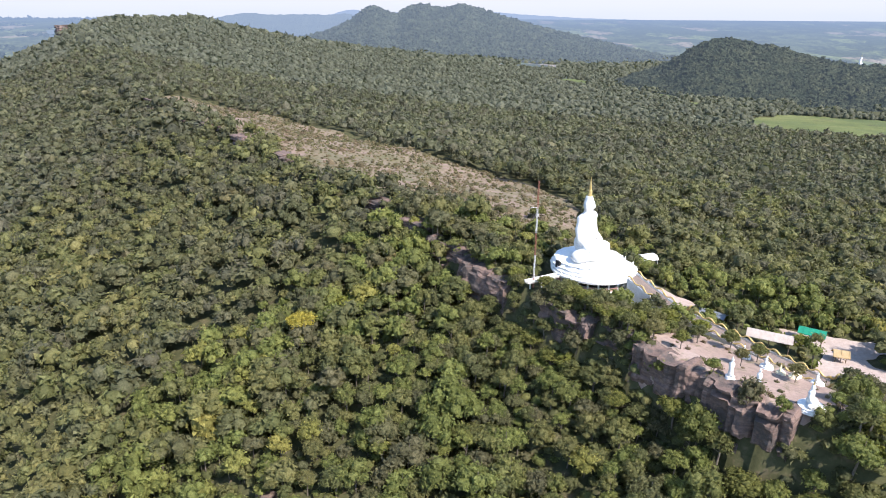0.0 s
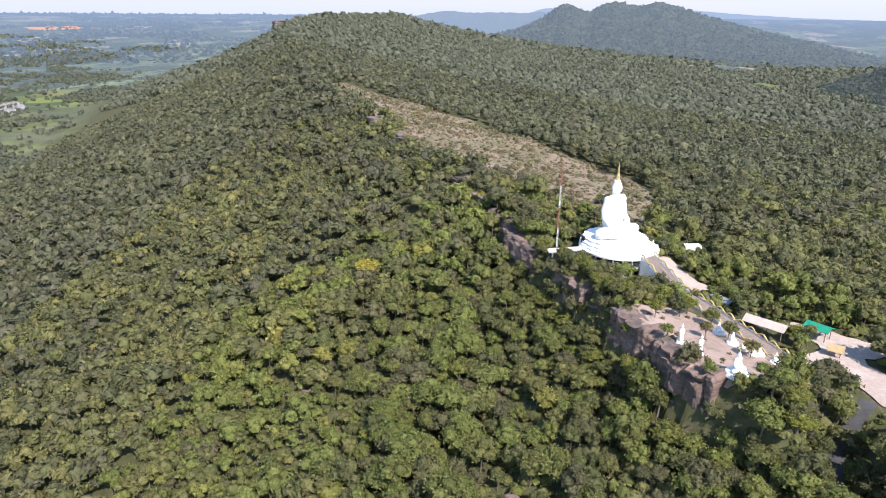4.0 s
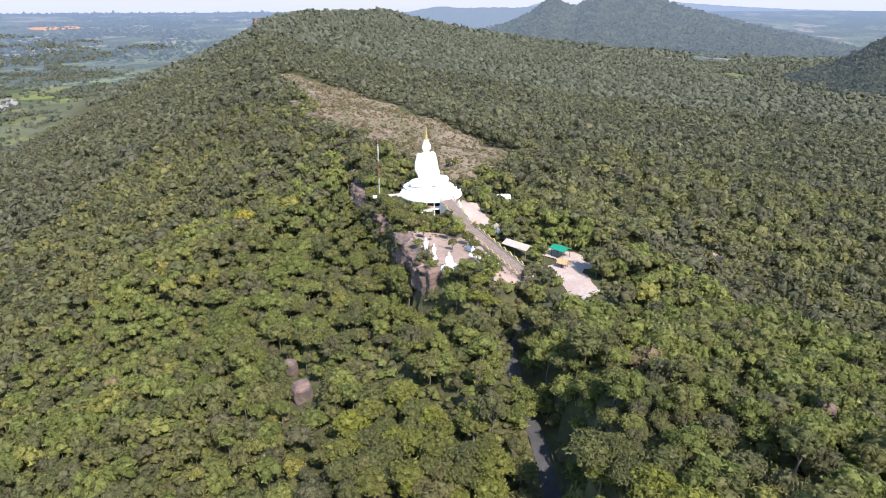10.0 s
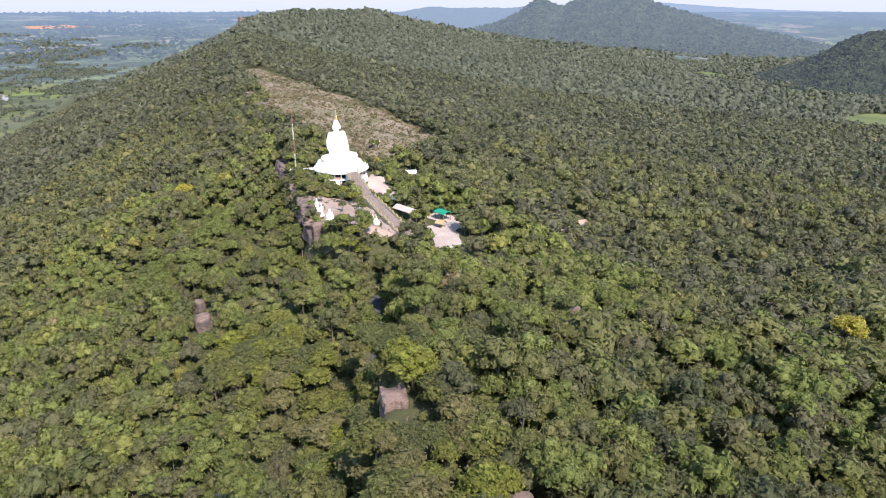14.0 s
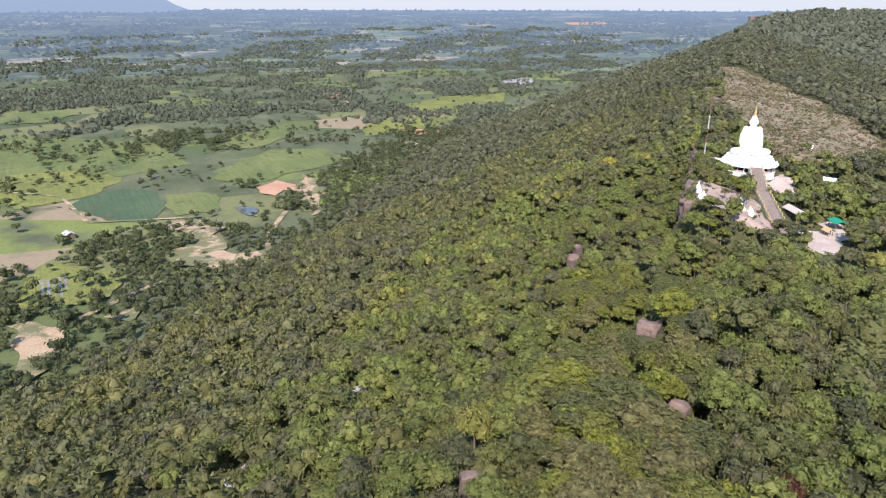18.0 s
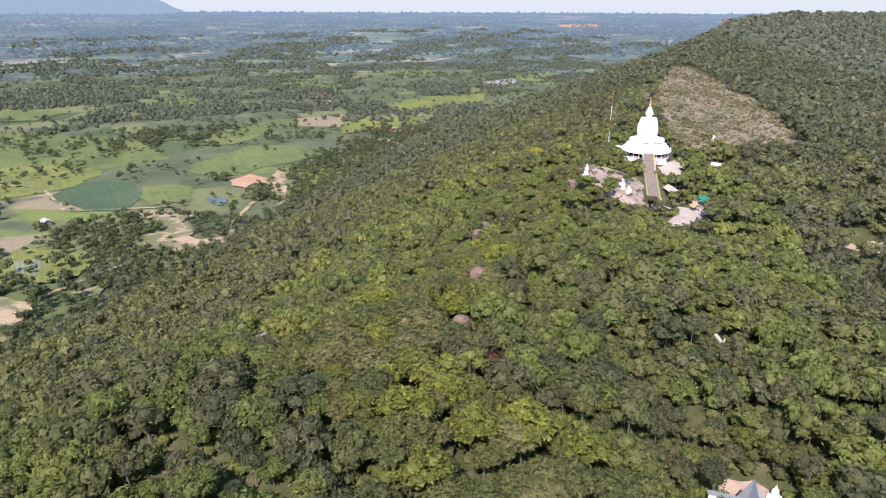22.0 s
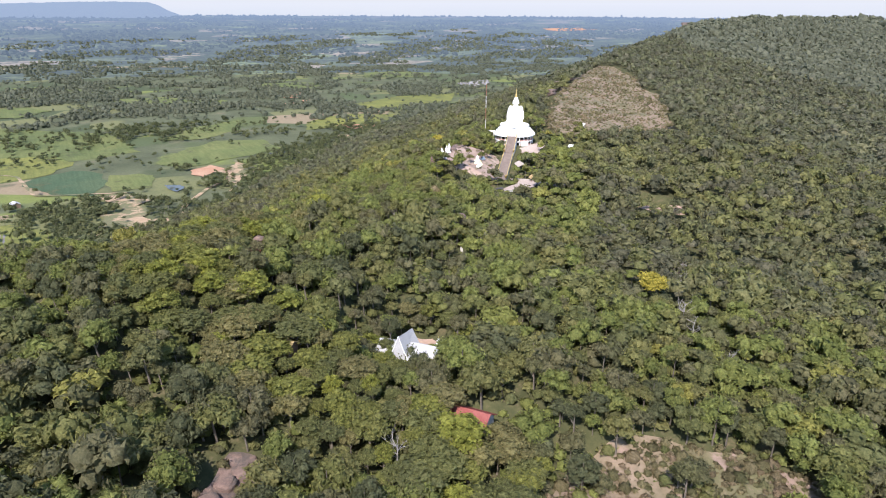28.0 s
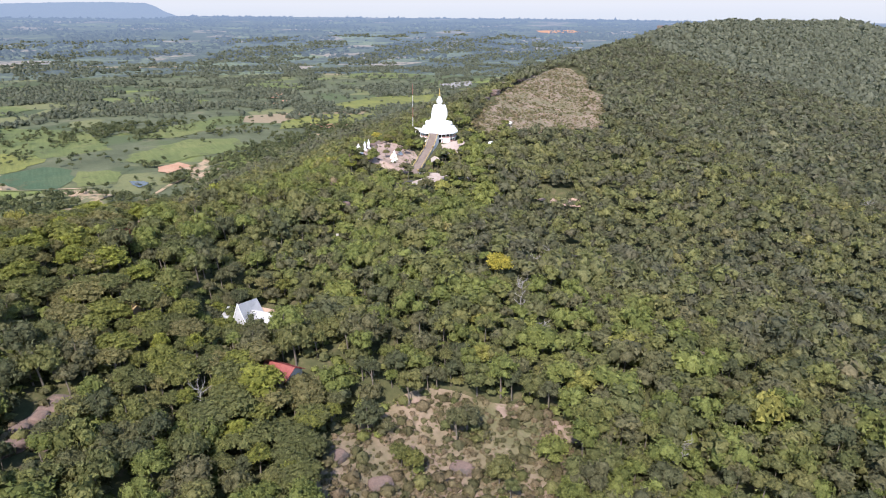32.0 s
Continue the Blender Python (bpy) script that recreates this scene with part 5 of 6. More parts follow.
def box(bm, size, at, turn=0.0, tilt=(0, 0), bevel=0.0):
    m = Matrix.Translation(at) @ Euler((tilt[0], tilt[1], turn)).to_matrix().to_4x4() @ Matrix.Diagonal((*size, 1))
    r = bmesh.ops.create_cube(bm, size=1, matrix=m)
    if bevel:
        es = list({e for v in r["verts"] for e in v.link_edges})
        bmesh.ops.bevel(bm, geom=es, offset=bevel, segments=1, affect="EDGES")


def cone(bm, r1, r2, tall, at, n=12, turn=None):
    m = Matrix.Translation(Vector(at) + Vector((0, 0, tall / 2)))
    if turn:
        m = m @ turn
    bmesh.ops.create_cone(bm, cap_ends=True, segments=n, radius1=r1, radius2=r2, depth=tall, matrix=m)


def ball(bm, radii, at, turn=(0, 0, 0), u=20, v=12):
    m = Matrix.Translation(at) @ Euler(turn).to_matrix().to_4x4() @ Matrix.Diagonal((*radii, 1))
    bmesh.ops.create_uvsphere(bm, u_segments=u, v_segments=v, radius=1, matrix=m)


def lathe(bm, prof, n=48, at=(0, 0, 0), wobble=None):
    rings = []
    for r, z in prof:
        ring = []
        for k in range(n):
            a = 2 * math.pi * k / n
            q = r * (1 + (wobble(a, z) if wobble else 0))
            ring.append(bm.verts.new((at[0] + q * math.cos(a), at[1] + q * math.sin(a), at[2] + z)))
        rings.append(ring)
    for a, b in zip(rings[:-1], rings[1:]):
        for k in range(n):
            bm.faces.new((a[k], a[(k + 1) % n], b[(k + 1) % n], b[k]))
    bm.faces.new(rings[0][::-1]), bm.faces.new(rings[-1])


def bm_tube(bm, path, radii, sides=8):
    v, f = tube(path, radii, sides)
    vs = [bm.verts.new(p) for p in v]
    for q in f:
        bm.faces.new([vs[i] for i in q])
    bm.faces.new(vs[:sides][::-1]), bm.faces.new(vs[-sides:])


FACE_DEG = math.degrees(math.atan2(FACE.y, FACE.x))


def root_at(name, at, turn, label, category, group=""):
    ob = tagged(new(name), label, category, group)
    ob.matrix_basis = pose(*at, 0, 0, turn)
    return ob


# ---- great statue: x ahead, y to its left ----
def seated_figure(bm, k=1.0, at=(0, 0, 0)):
    """A seated figure in meditation, about 15.7 high at k = 1, on a lotus seat at z = 0."""
    o = Vector(at)

    def e(radii, p, turn=(0, 0, 0)):
        ball(bm, [k * q for q in radii], o + Vector(p) * k, turn)
    for s in (1, -1):
        e((2.6, 4.4, 1.7), (1.9, s * 3.7, 1.6), (0, 0, s * 0.42))
        e((3.0, 1.8, 1.4), (3.6, s * 2.2, 1.4), (0, 0, s * -0.9))
        e((2.0, 1.9, 1.5), (1.4, s * 6.3, 1.5))
        e((1.4, 1.2, 1.4), (-0.6, s * 2.75, 10.6))
    for s, hand in ((1, (3.6, 0.9, 3.1)), (-1, (3.9, -4.6, 2.9))):
        bm_tube(bm, [o + Vector(p) * k for p in ((-0.6, s * 3.0, 10.5), (-0.7, s * 3.75, 8.0), (-0.2, s * 3.95, 5.6), (1.6, s * 3.8, 4.2), hand)], [k * q for q in (1.0, 1.0, 0.92, 0.8, 0.55)], 12)
    e((1.6, 2.6, 0.8), (3.3, 0.6, 3.05))
    e((0.95, 0.9, 1.4), (4.0, -4.5, 2.4), (0, 0.4, 0))
    e((2.9, 3.2, 2.8), (-0.7, 0, 3.6))
    e((2.4, 2.8, 4.6), (-0.6, 0, 6.9))
    e((2.3, 3.05, 2.4), (-0.6, 0, 9.8))
    e((1.15, 1.1, 1.7), (-0.45, 0, 12.2))
    e((1.55, 1.45, 2.1), (-0.3, 0, 14.2))
    e((0.4, 0.3, 0.7), (1.3, 0, 14.1))
    for s in (1, -1):
        e((0.4, 0.28, 1.15), (-0.2, s * 1.6, 13.7))
    e((1.05, 1.0, 0.95), (-0.45, 0, 16.0))


def finial(bm, k, at):
    o = Vector(at)
    lathe(bm, [(k * r, k * z) for r, z in ((0.6, -0.3), (0.72, 0.0), (0.56, 0.4), (0.48, 1.0), (0.56, 1.25), (0.36, 1.7), (0.28, 2.8), (0.13, 4.1), (0.03, 5.1))], 14, o)


def statue(name, at, turn, k, label, mat, seat, seat_mat=None, tip=True):
    """One plain mesh: figure, seat and finial."""
    bm = bmesh.new()
    seated_figure(bm, k, (0, 0, seat))
    me = bpy.data.meshes.new(name)
    bm.to_mesh(me)
    bm.free()
    tmp = new(name + "_shape", me)
    md = tmp.modifiers.new("r", "REMESH")
    md.mode, md.voxel_size = "VOXEL", 0.28 * k if k > 0.9 else 0.5 * k
    sm = tmp.modifiers.new("s", "SMOOTH")
    sm.iterations, sm.factor = 3, 0.5
    solid = bpy.data.meshes.new_from_object(tmp.evaluated_get(bpy.context.evaluated_depsgraph_get()))
    bpy.data.objects.remove(tmp)
    bm = bmesh.new()
    bm.from_mesh(solid)
    for f in bm.faces:
        f.smooth = True
    if seat:
        petals = lambda a, z: 0.035 * abs(math.sin(a * 9)) if 0.12 < z / seat < 0.95 else 0.0
        lathe(bm, [(r * k, z * seat) for r, z in ((10.1, -0.02), (10.1, 0.16), (9.7, 0.3), (9.75, 0.5), (9.3, 0.62), (8.9, 0.8), (9.1, 0.92), (8.6, 1.0), (6.0, 1.05))], 72, (1.0 * k, 0, 0), petals)
    n0 = len(bm.faces)
    if tip:
        finial(bm, k, (-0.35 * k, 0, seat + 16.65 * k))
        bm.faces.ensure_lookup_table()
        for f in bm.faces[n0:]:
            f.material_index = 1
    ob = part(name, bm, [mat, M_gold])
    ob.matrix_basis = pose(*at, 0, 0, turn)
    return tagged(ob, label, "statue")


c0 = STATUE - FACE * 2.6
statue("seated_statue", (c0.x, c0.y, 36.55), FACE_DEG, 1.0, "colossal white seated statue with golden spire on round platform", M_white, 2.5)

# ---- round platform with open storeys below ----
plat = root_at("round_platform", (STATUE.x, STATUE.y, 0), FACE_DEG, "white round terrace on columns with open storeys below", "platform")
bm = bmesh.new()
lathe(bm, [(10.9, 35.75), (11.5, 35.85), (11.55, 36.35), (11.3, 36.5), (10.0, 36.52)], 64)
part("slab", bm, M_white, plat, "white round terrace slab")
bm = bmesh.new()
lathe(bm, [(10.6, 33.0), (10.75, 33.05), (10.75, 33.35), (10.6, 33.4)], 64)
part("floor_slab", bm, M_whitewall, plat)
# shade behind the columns is put into this wall's colour
bm = bmesh.new()
lathe(bm, [(7.4, 30.0), (7.4, 35.8)], 40)
part("core_wall", bm, M_dark, plat, "recessed wall behind the columns, coloured dark as in shade")
bm = bmesh.new()
lathe(bm, [(10.7, 29.5), (10.9, 30.6), (10.7, 30.8)], 64)
part("plinth", bm, M_whitewall, plat)
col_me = None
for k in range(24):
    a = 2 * math.pi * (k + 0.5) / 24
    if col_me is None:
        bm = bmesh.new()
        cone(bm, 0.24, 0.24, 5.2, (0, 0, 0), 10)
        box(bm, (0.62, 0.62, 0.25), (0, 0, 0.12))
        box(bm, (0.62, 0.62, 0.25), (0, 0, 5.05))
        c = part("column", bm, M_white, plat)
        col_me = c.data
    else:
        c = new("column", col_me)
        c.parent = plat
    c.matrix_basis = pose(10.2 * math.cos(a), 10.2 * math.sin(a), 30.7, 0, 0, math.degrees(a))
rail_me = None
for k in range(24):
    a = 2 * math.pi * k / 24
    if abs(math.remainder(a, 2 * math.pi)) < 0.3:
        continue
    for z, lvl in ((33.4, 0), (30.8, 1)):
        if rail_me is None:
            bm = bmesh.new()
            for q in (0.25, 0.6, 0.95):
                box(bm, (0.1, 2.45, 0.16), (0, 0, q))
            for q in range(-3, 4):
                box(bm, (0.08, 0.1, 0.95), (0, q * 0.38, 0.48))
            c = part("railing", bm, M_pink, plat, "pinkish painted railing")
            rail_me = c.data
        else:
            c = new("railing", rail_me)
            c.parent = plat
        c.matrix_basis = pose(10.25 * math.cos(a), 10.25 * math.sin(a), z, 0, 0, math.degrees(a))
for k in range(18):
    a = 2 * math.pi * (k + 0.5) / 18
    if abs(math.remainder(a, 2 * math.pi)) < 0.3:
        continue
    bm = bmesh.new()
    lathe(bm, [(0.22, 0), (0.22, 0.5), (0.3, 0.6), (0.16, 0.8), (0.05, 1.15)], 8)
    c = part("rim_post", bm, M_white, plat)
    c.matrix_basis = pose(11.0 * math.cos(a), 11.0 * math.sin(a), 36.45)
# solid block, its dark colour in place of the doorway's shaded inside
bm = bmesh.new()
box(bm, (0.5, 1.9, 2.6), (0, 0, 1.3), 0, (0, 0), 0.05)
c = part("doorway", bm, M_dark, plat, "doorway in the statue's base, a block coloured dark as its shade")
a = radians(-112)
c.matrix_basis = pose(-2.2 + 9.45 * math.cos(a), 9.45 * math.sin(a), 36.5, 0, 0, math.degrees(a))
for k, a in enumerate((-75, 75)):
    bm = bmesh.new()
    box(bm, (3.0, 4.2, 2.6), (0, 0, 1.3))
    c = part("store_room", bm, M_white, plat, "white walled room under the terrace")
    c.matrix_basis = pose(9.9 * math.cos(radians(-38 if k == 0 else 38)), 9.9 * math.sin(radians(-38 if k == 0 else 38)), 30.7, 0, 0, -38 if k == 0 else 38)

# walkway from the terrace to the crag
br = root_at("walkway", (STATUE.x, STATUE.y, 0), math.degrees(math.atan2(-0.42, -0.9)), "white concrete footbridge from the terrace to the rocks", "footbridge")
bm = bmesh.new()
box(bm, (11.0, 1.6, 0.3), (15.8, 0, 35.6), 0, (0, 0.03))
part("deck", bm, M_concrete, br)
for s in (1, -1):
    bm = bmesh.new()
    box(bm, (11.0, 0.1, 0.5), (15.8, s * 0.78, 36.0), 0, (0, 0.03))
    part("parapet", bm, M_white, br)
for q in (13.0, 16.5, 20.0):
    bm = bmesh.new()
    cone(bm, 0.22, 0.22, 5.0, (q, 0, 30.6), 8)
    part("pillar", bm, M_whitewall, br)

# ---- grand staircase, x along the fall ----
STEPS_UP = (11.3, 36.5, 25.0, 29.9)
STEPS_LOW = (27.5, 29.9, 59.0, 24.1)
stair = root_at("staircase", (STATUE.x, STATUE.y, 0), FACE_DEG, "long stone staircase with white walls and golden serpent balustrades", "staircase")


def flight(a, za, b, zb, half):
    n = int(round((za - zb) / 0.175))
    bm = bmesh.new()
    run = (b - a) / n
    prof = [(a, za - 2.2), (a, za)]
    for k in range(n):
        prof += [(a + run * (k + 1), za - (za - zb) * k / n), (a + run * (k + 1), za - (za - zb) * (k + 1) / n)]
    prof.append((b, zb - 2.2))
    L = [bm.verts.new((p[0], -half, p[1])) for p in prof]
    R_ = [bm.verts.new((p[0], half, p[1])) for p in prof]
    for k in range(len(prof) - 1):
        bm.faces.new((L[k], L[k + 1], R_[k + 1], R_[k]))
    bm.faces.new((L[-1], L[0], R_[0], R_[-1]))
    return bm


part("flight", flight(*STEPS_UP, 2.2), M_stair, stair)
part("flight", flight(*STEPS_LOW, 2.2), M_stair, stair)
bm = bmesh.new()
box(bm, (2.6, 5.2, 2.5), (26.25, 0, 28.65))
part("landing", bm, M_stair, stair)
for s in (1, -1):
    for a, za, b, zb, deep, mat in ((*STEPS_UP, 6.2, M_whitewall), (*STEPS_LOW, 3.0, M_concrete)):
        bm = bmesh.new()
        low = min(za, zb) - 2.5
        vs = [bm.verts.new((x, s * (2.2 + w), z)) for w in (0.02, 0.5) for x, z in ((a, za + 0.55), (b, zb + 0.55), (b, zb - deep), (a, min(za - deep, zb - deep + 1)))]
        for q in ((0, 1, 2, 3), (7, 6, 5, 4), (0, 4, 5, 1), (1, 5, 6, 2), (2, 6, 7, 3), (3, 7, 4, 0)):
            bm.faces.new([vs[i] for i in q])
        part("side_wall", bm, mat, stair)
        # serpent body waving along the wall
        n = int((b - a) / 0.4)
        path = [(a + (b - a) * k / n, s * 2.46, za + (zb - za) * k / n + 0.95 + 0.42 * math.sin(2 * math.pi * (b - a) * k / n / 3.1)) for k in range(n + 1)]
        bm = bmesh.new()
        bm_tube(bm, path, [0.2 + 0.04 * math.sin(k * 1.3) for k in range(n + 1)], 8)
        nb = part("serpent", bm, M_gold, stair, "golden waving serpent on the balustrade", True)
        # raised heads at the lower end
        bm = bmesh.new()
        for q in (-0.35, 0, 0.35):
            bm_tube(bm, [(b, s * 2.46, zb + 0.9), (b + 0.8, s * 2.46 + q * 0.6, zb + 1.2), (b + 1.1, s * 2.46 + q, zb + 2.1), (b + 1.5, s * 2.46 + q * 1.3, zb + 2.5)], (0.28, 0.26, 0.22, 0.1), 8)
        part("serpent_head", bm, M_gold, nb, "", True)


# ---- small statues on the rock shelf ----
def gz(x, y):
    return float(ground_z(x, y))


def standing_statue(x, y, tall, turn, label, mat):
    bm = bmesh.new()
    k = tall / 4.6
    lathe(bm, [(r * k, z * k) for r, z in ((0.95, -0.6), (0.95, 0.3), (0.75, 0.4), (0.85, 0.7), (0.6, 0.8))], 16)
    lathe(bm, [(r * k, z * k) for r, z in ((0.55, 0.8), (0.5, 1.3), (0.42, 2.1), (0.5, 2.9), (0.52, 3.3), (0.2, 3.55), (0.16, 3.65))], 14)
    ball(bm, (0.27 * k, 0.25 * k, 0.34 * k), (0, 0, 3.95 * k), u=12, v=8)
    ball(bm, (0.12 * k, 0.12 * k, 0.25 * k), (0, 0, 4.35 * k), u=8, v=6)
    for s in (1, -1):
        ball(bm, (0.16 * k, 0.15 * k, 0.75 * k), (0.05, s * 0.55 * k, 2.6 * k), (s * -0.12, 0, 0), 8, 8)
    ob = part("standing_statue", bm, mat, None, "", True)
    ob.matrix_basis = pose(x, y, gz(x, y) + 0.25, 0, 0, turn)
    return tagged(ob, label, "statue", "statues on the rock shelf")


standing_statue(55.2, 115.0, 5.0, FACE_DEG, "white standing statue on bare rock above the cliff", M_white)
standing_statue(58.9, 111.2, 4.6, FACE_DEG, "white standing statue on a pedestal beside another", M_white)
statue("seated_statue", (65.4, 104.6, gz(65.4, 104.6) + 0.25), FACE_DEG, 0.25, "white seated statue on a pedestal at the cliff edge", M_white, 0.9)
for x, y, k, mat, lab in ((67.0, 124.2, 0.14, M_white, "small white seated statue under a tree"), (69.0, 122.0, 0.1, M_cream, "small cream and gold seated statue on bare rock"), (71.0, 120.6, 0.1, M_cream, "small cream and gold seated statue on bare rock"), (72.6, 122.4, 0.11, M_cream, "small cream seated statue beside a bush"), (75.4, 119.4, 0.13, M_white, "small white seated statue on a gold pedestal"), (64.5, 129.2, 0.14, M_white, "small white seated statue beside the staircase")):
    ob = statue("seated_statue", (x, y, gz(x, y) + 0.25), FACE_DEG, k, lab, mat, 5 * k)
    ob["group"] = "statues on the rock shelf"


# ---- roofs and huts ----
def hut(name, x, y, turn, size, eave, ridge, roof_mat, wall_mat, label, walls=False, over=0.5, base=None, category="hut"):
    z = gz(x, y) if base is None else base
    ob = root_at(name, (x, y, z), turn, label, category)
    a, b = size[0] / 2, size[1] / 2
    for s in (1, -1):
        bm = bmesh.new()
        top = [(-a - over, 0, ridge), (a + over, 0, ridge)]
        bot = [(-a - over, s * (b + over), eave - 0.15), (a + over, s * (b + over), eave - 0.15)]
        vs = [bm.verts.new((q[0], q[1], q[2] + t)) for t in (0, 0.12) for q in (*top, *bot[::-1])]
        for q in ((0, 1, 2, 3), (7, 6, 5, 4), (0, 4, 5, 1), (1, 5, 6, 2), (2, 6, 7, 3), (3, 7, 4, 0)):
            bm.faces.new([vs[i] for i in q])
        sl = part("roof_slope", bm, roof_mat, ob)
        for i in range(int(size[0] / 0.9) + 1):
            bm = bmesh.new()
            xx_ = -a - over + 0.1 + i * (size[0] + 2 * over - 0.2) / max(1, int(size[0] / 0.9))
            bm_tube(bm, [(xx_, 0, ridge + 0.13), (xx_, s * (b + over), eave)], (0.06, 0.06), 4)
            part("roof_rib", bm, roof_mat, sl)
    if walls:
        for s in (1, -1):
            bm = bmesh.new()
            box(bm, (size[0], 0.16, eave + 0.8), (0, s * (b - 0.08), eave / 2 - 0.4))
            part("wall", bm, wall_mat, ob)
            bm = bmesh.new()
            vs = [bm.verts.new((s * (a - w), yy_, zz_)) for w in (0, 0.16) for yy_, zz_ in ((-b + 0.16, -0.8), (b - 0.16, -0.8), (b - 0.16, eave), (0, ridge - 0.05), (-b + 0.16, eave))]
            bm.faces.new(vs[:5]), bm.faces.new(vs[5:][::-1])
            for i in range(5):
                bm.faces.new((vs[i], vs[i + 5], vs[(i + 1) % 5 + 5], vs[(i + 1) % 5]))
            part("gable_wall", bm, wall_mat, ob)
    else:
        for i in range(3):
            for s in (1, -1):
                bm = bmesh.new()
                cone(bm, 0.12, 0.1, eave + 0.6, (-a + 0.2 + i * (size[0] - 0.4) / 2, s * (b - 0.2), -0.6), 6)
                part("post", bm, wall_mat, ob)
    return ob


hut("open_hut", 77.2, 143.2, -29, (9.2, 3.6), 3.2, 4.3, M_tanroof, M_timber, "open hut with a pale tan roof beside the stairs", base=gz(77.2, 143.2), category="hut")
hut("low_shed", 67.5, 154.5, -42, (6.5, 3.0), 2.2, 2.7, M_bluegrey, M_timber, "low shed with a blue-grey sheet roof beside the stairs", category="shed")
hut("shelter", 90.4, 148.3, -34, (5.2, 3.8), 3.9, 4.5, M_greenroof, M_timber, "open shelter with a bright green roof", base=gz(90.4, 148.3) - 0.7, category="shelter")
hut("kiosk", 92.5, 139.2, -20, (2.6, 2.2), 1.9, 3.0, M_thatch, M_timber, "small kiosk with a straw roof by the car park", category="kiosk")
hut("white_pavilion", 31.3, 225.4, 20, (2.4, 2.0), 2.4, 3.6, M_white, M_whitewall, "small white roofed pavilion on the plateau", category="pavilion")
hut("brown_hut", 198.7, 70.7, 40, (3.4, 2.8), 2.6, 3.9, M_brownroof, M_timber, "small hut with a brown roof in the forest", True, category="hut")
hut("blue_hut", 130.5, 139.0, 10, (4.0, 3.0), 3.4, 4.4, M_blueroof, M_whitewall, "hut with a pale blue roof in the forest", True, base=gz(130.5, 139.0) - 1.0, category="hut")
hut("farm_hut", -300, -90, 15, (8, 6), 3.2, 4.8, M_greyroof, M_timber, "farm hut with a pale sheet roof on the plain", True, category="hut")
hut("red_roof_house", 239.3, 7.6, 33, (7.4, 6.0), 3.8, 5.7, M_redroof, M_concrete, "weathered house with a rusty red roof in the forest", True, base=gz(239.3, 7.6) + 0.1, category="house")

# curved white roof near the statue
bm = bmesh.new()
for i in range(13):
    a = math.pi * i / 12
    for s in (-2.6, 2.6):
        bm.verts.new((s, 2.2 * math.cos(a), 0.9 + 1.4 * math.sin(a)))
bm.verts.ensure_lookup_table()
for i in range(12):
    bm.faces.new((bm.verts[2 * i], bm.verts[2 * i + 1], bm.verts[2 * i + 3], bm.verts[2 * i + 2]))
r_ = root_at("vaulted_shelter", (61.8, 191.6, gz(61.8, 191.6) + 0.3), 20, "shelter with a white curved roof among trees", "shelter")
v_ = part("vault", bm, M_white, r_)
sd = v_.modifiers.new("thick", "SOLIDIFY")
sd.thickness = 0.12
for s in (-2.4, 2.4):
    for q in (-2.0, 2.0):
        bm = bmesh.new()
        cone(bm, 0.1, 0.1, 2.2, (s, q, -1.0), 6)
        part("post", bm, M_steel, r_)

# ---- white temple in the forest ----
tem = root_at("temple", (209.8, 8.5, 20.5), math.degrees(math.atan2(0.62, 0.78)), "white temple with a tall pointed gable and pale roofs", "temple")


def roof_wing(x0, x1, half, eave, ridge, mat):
    for s in (1, -1):
        bm = bmesh.new()
        vs = [bm.verts.new((x, y, z + t)) for t in (0, 0.15) for x, y, z in ((x0, 0, ridge), (x1, 0, ridge), (x1, s * half, eave), (x0, s * half, eave))]
        for q in ((0, 1, 2, 3), (7, 6, 5, 4), (0, 4, 5, 1), (1, 5, 6, 2), (2, 6, 7, 3), (3, 7, 4, 0)):
            bm.faces.new([vs[i] for i in q])
        part("roof", bm, mat, tem)


roof_wing(-6.8, -1.2, 3.6, 3.8, 5.6, M_greyroof)
roof_wing(1.2, 8.6, 4.4, 3.6, 6.0, M_greyroof)
bm = bmesh.new()
box(bm, (13.6, 5.6, 4.4), (0.8, 0, 1.2))
part("wall", bm, M_whitewall, tem)
bm = bmesh.new()
vs = [bm.verts.new(p) for p in ((-2.4, -4.2, 3.2), (2.4, -4.2, 3.2), (0, -4.2, 9.2), (-2.4, 3.8, 3.2), (2.4, 3.8, 3.2), (0, 3.8, 7.8))]
for q in ((0, 1, 2), (5, 4, 3), (0, 2, 5, 3), (1, 4, 5, 2), (0, 3, 4, 1)):
    bm.faces.new([vs[i] for i in q])
part("pointed_gable", bm, M_greyroof, tem, "pale grey pointed gable")
for s in (-1, 1):
    bm = bmesh.new()
    bm_tube(bm, [(s * 2.6, -4.25, 3.1), (s * 1.2, -4.3, 6.2), (0, -4.3, 9.5)], (0.16, 0.14, 0.07), 6)
    part("gable_edge", bm, M_white, tem)
ob = statue("seated_statue", (207.2, 19.0, gz(207.2, 19.0) + 0.25), FACE_DEG, 0.13, "white seated statue in the temple yard", M_white, 0.6)
statue("seated_statue", (780, 1275, 8), FACE_DEG, 1.0, "distant white seated statue on a far wooded hill", M_white, 4.0)

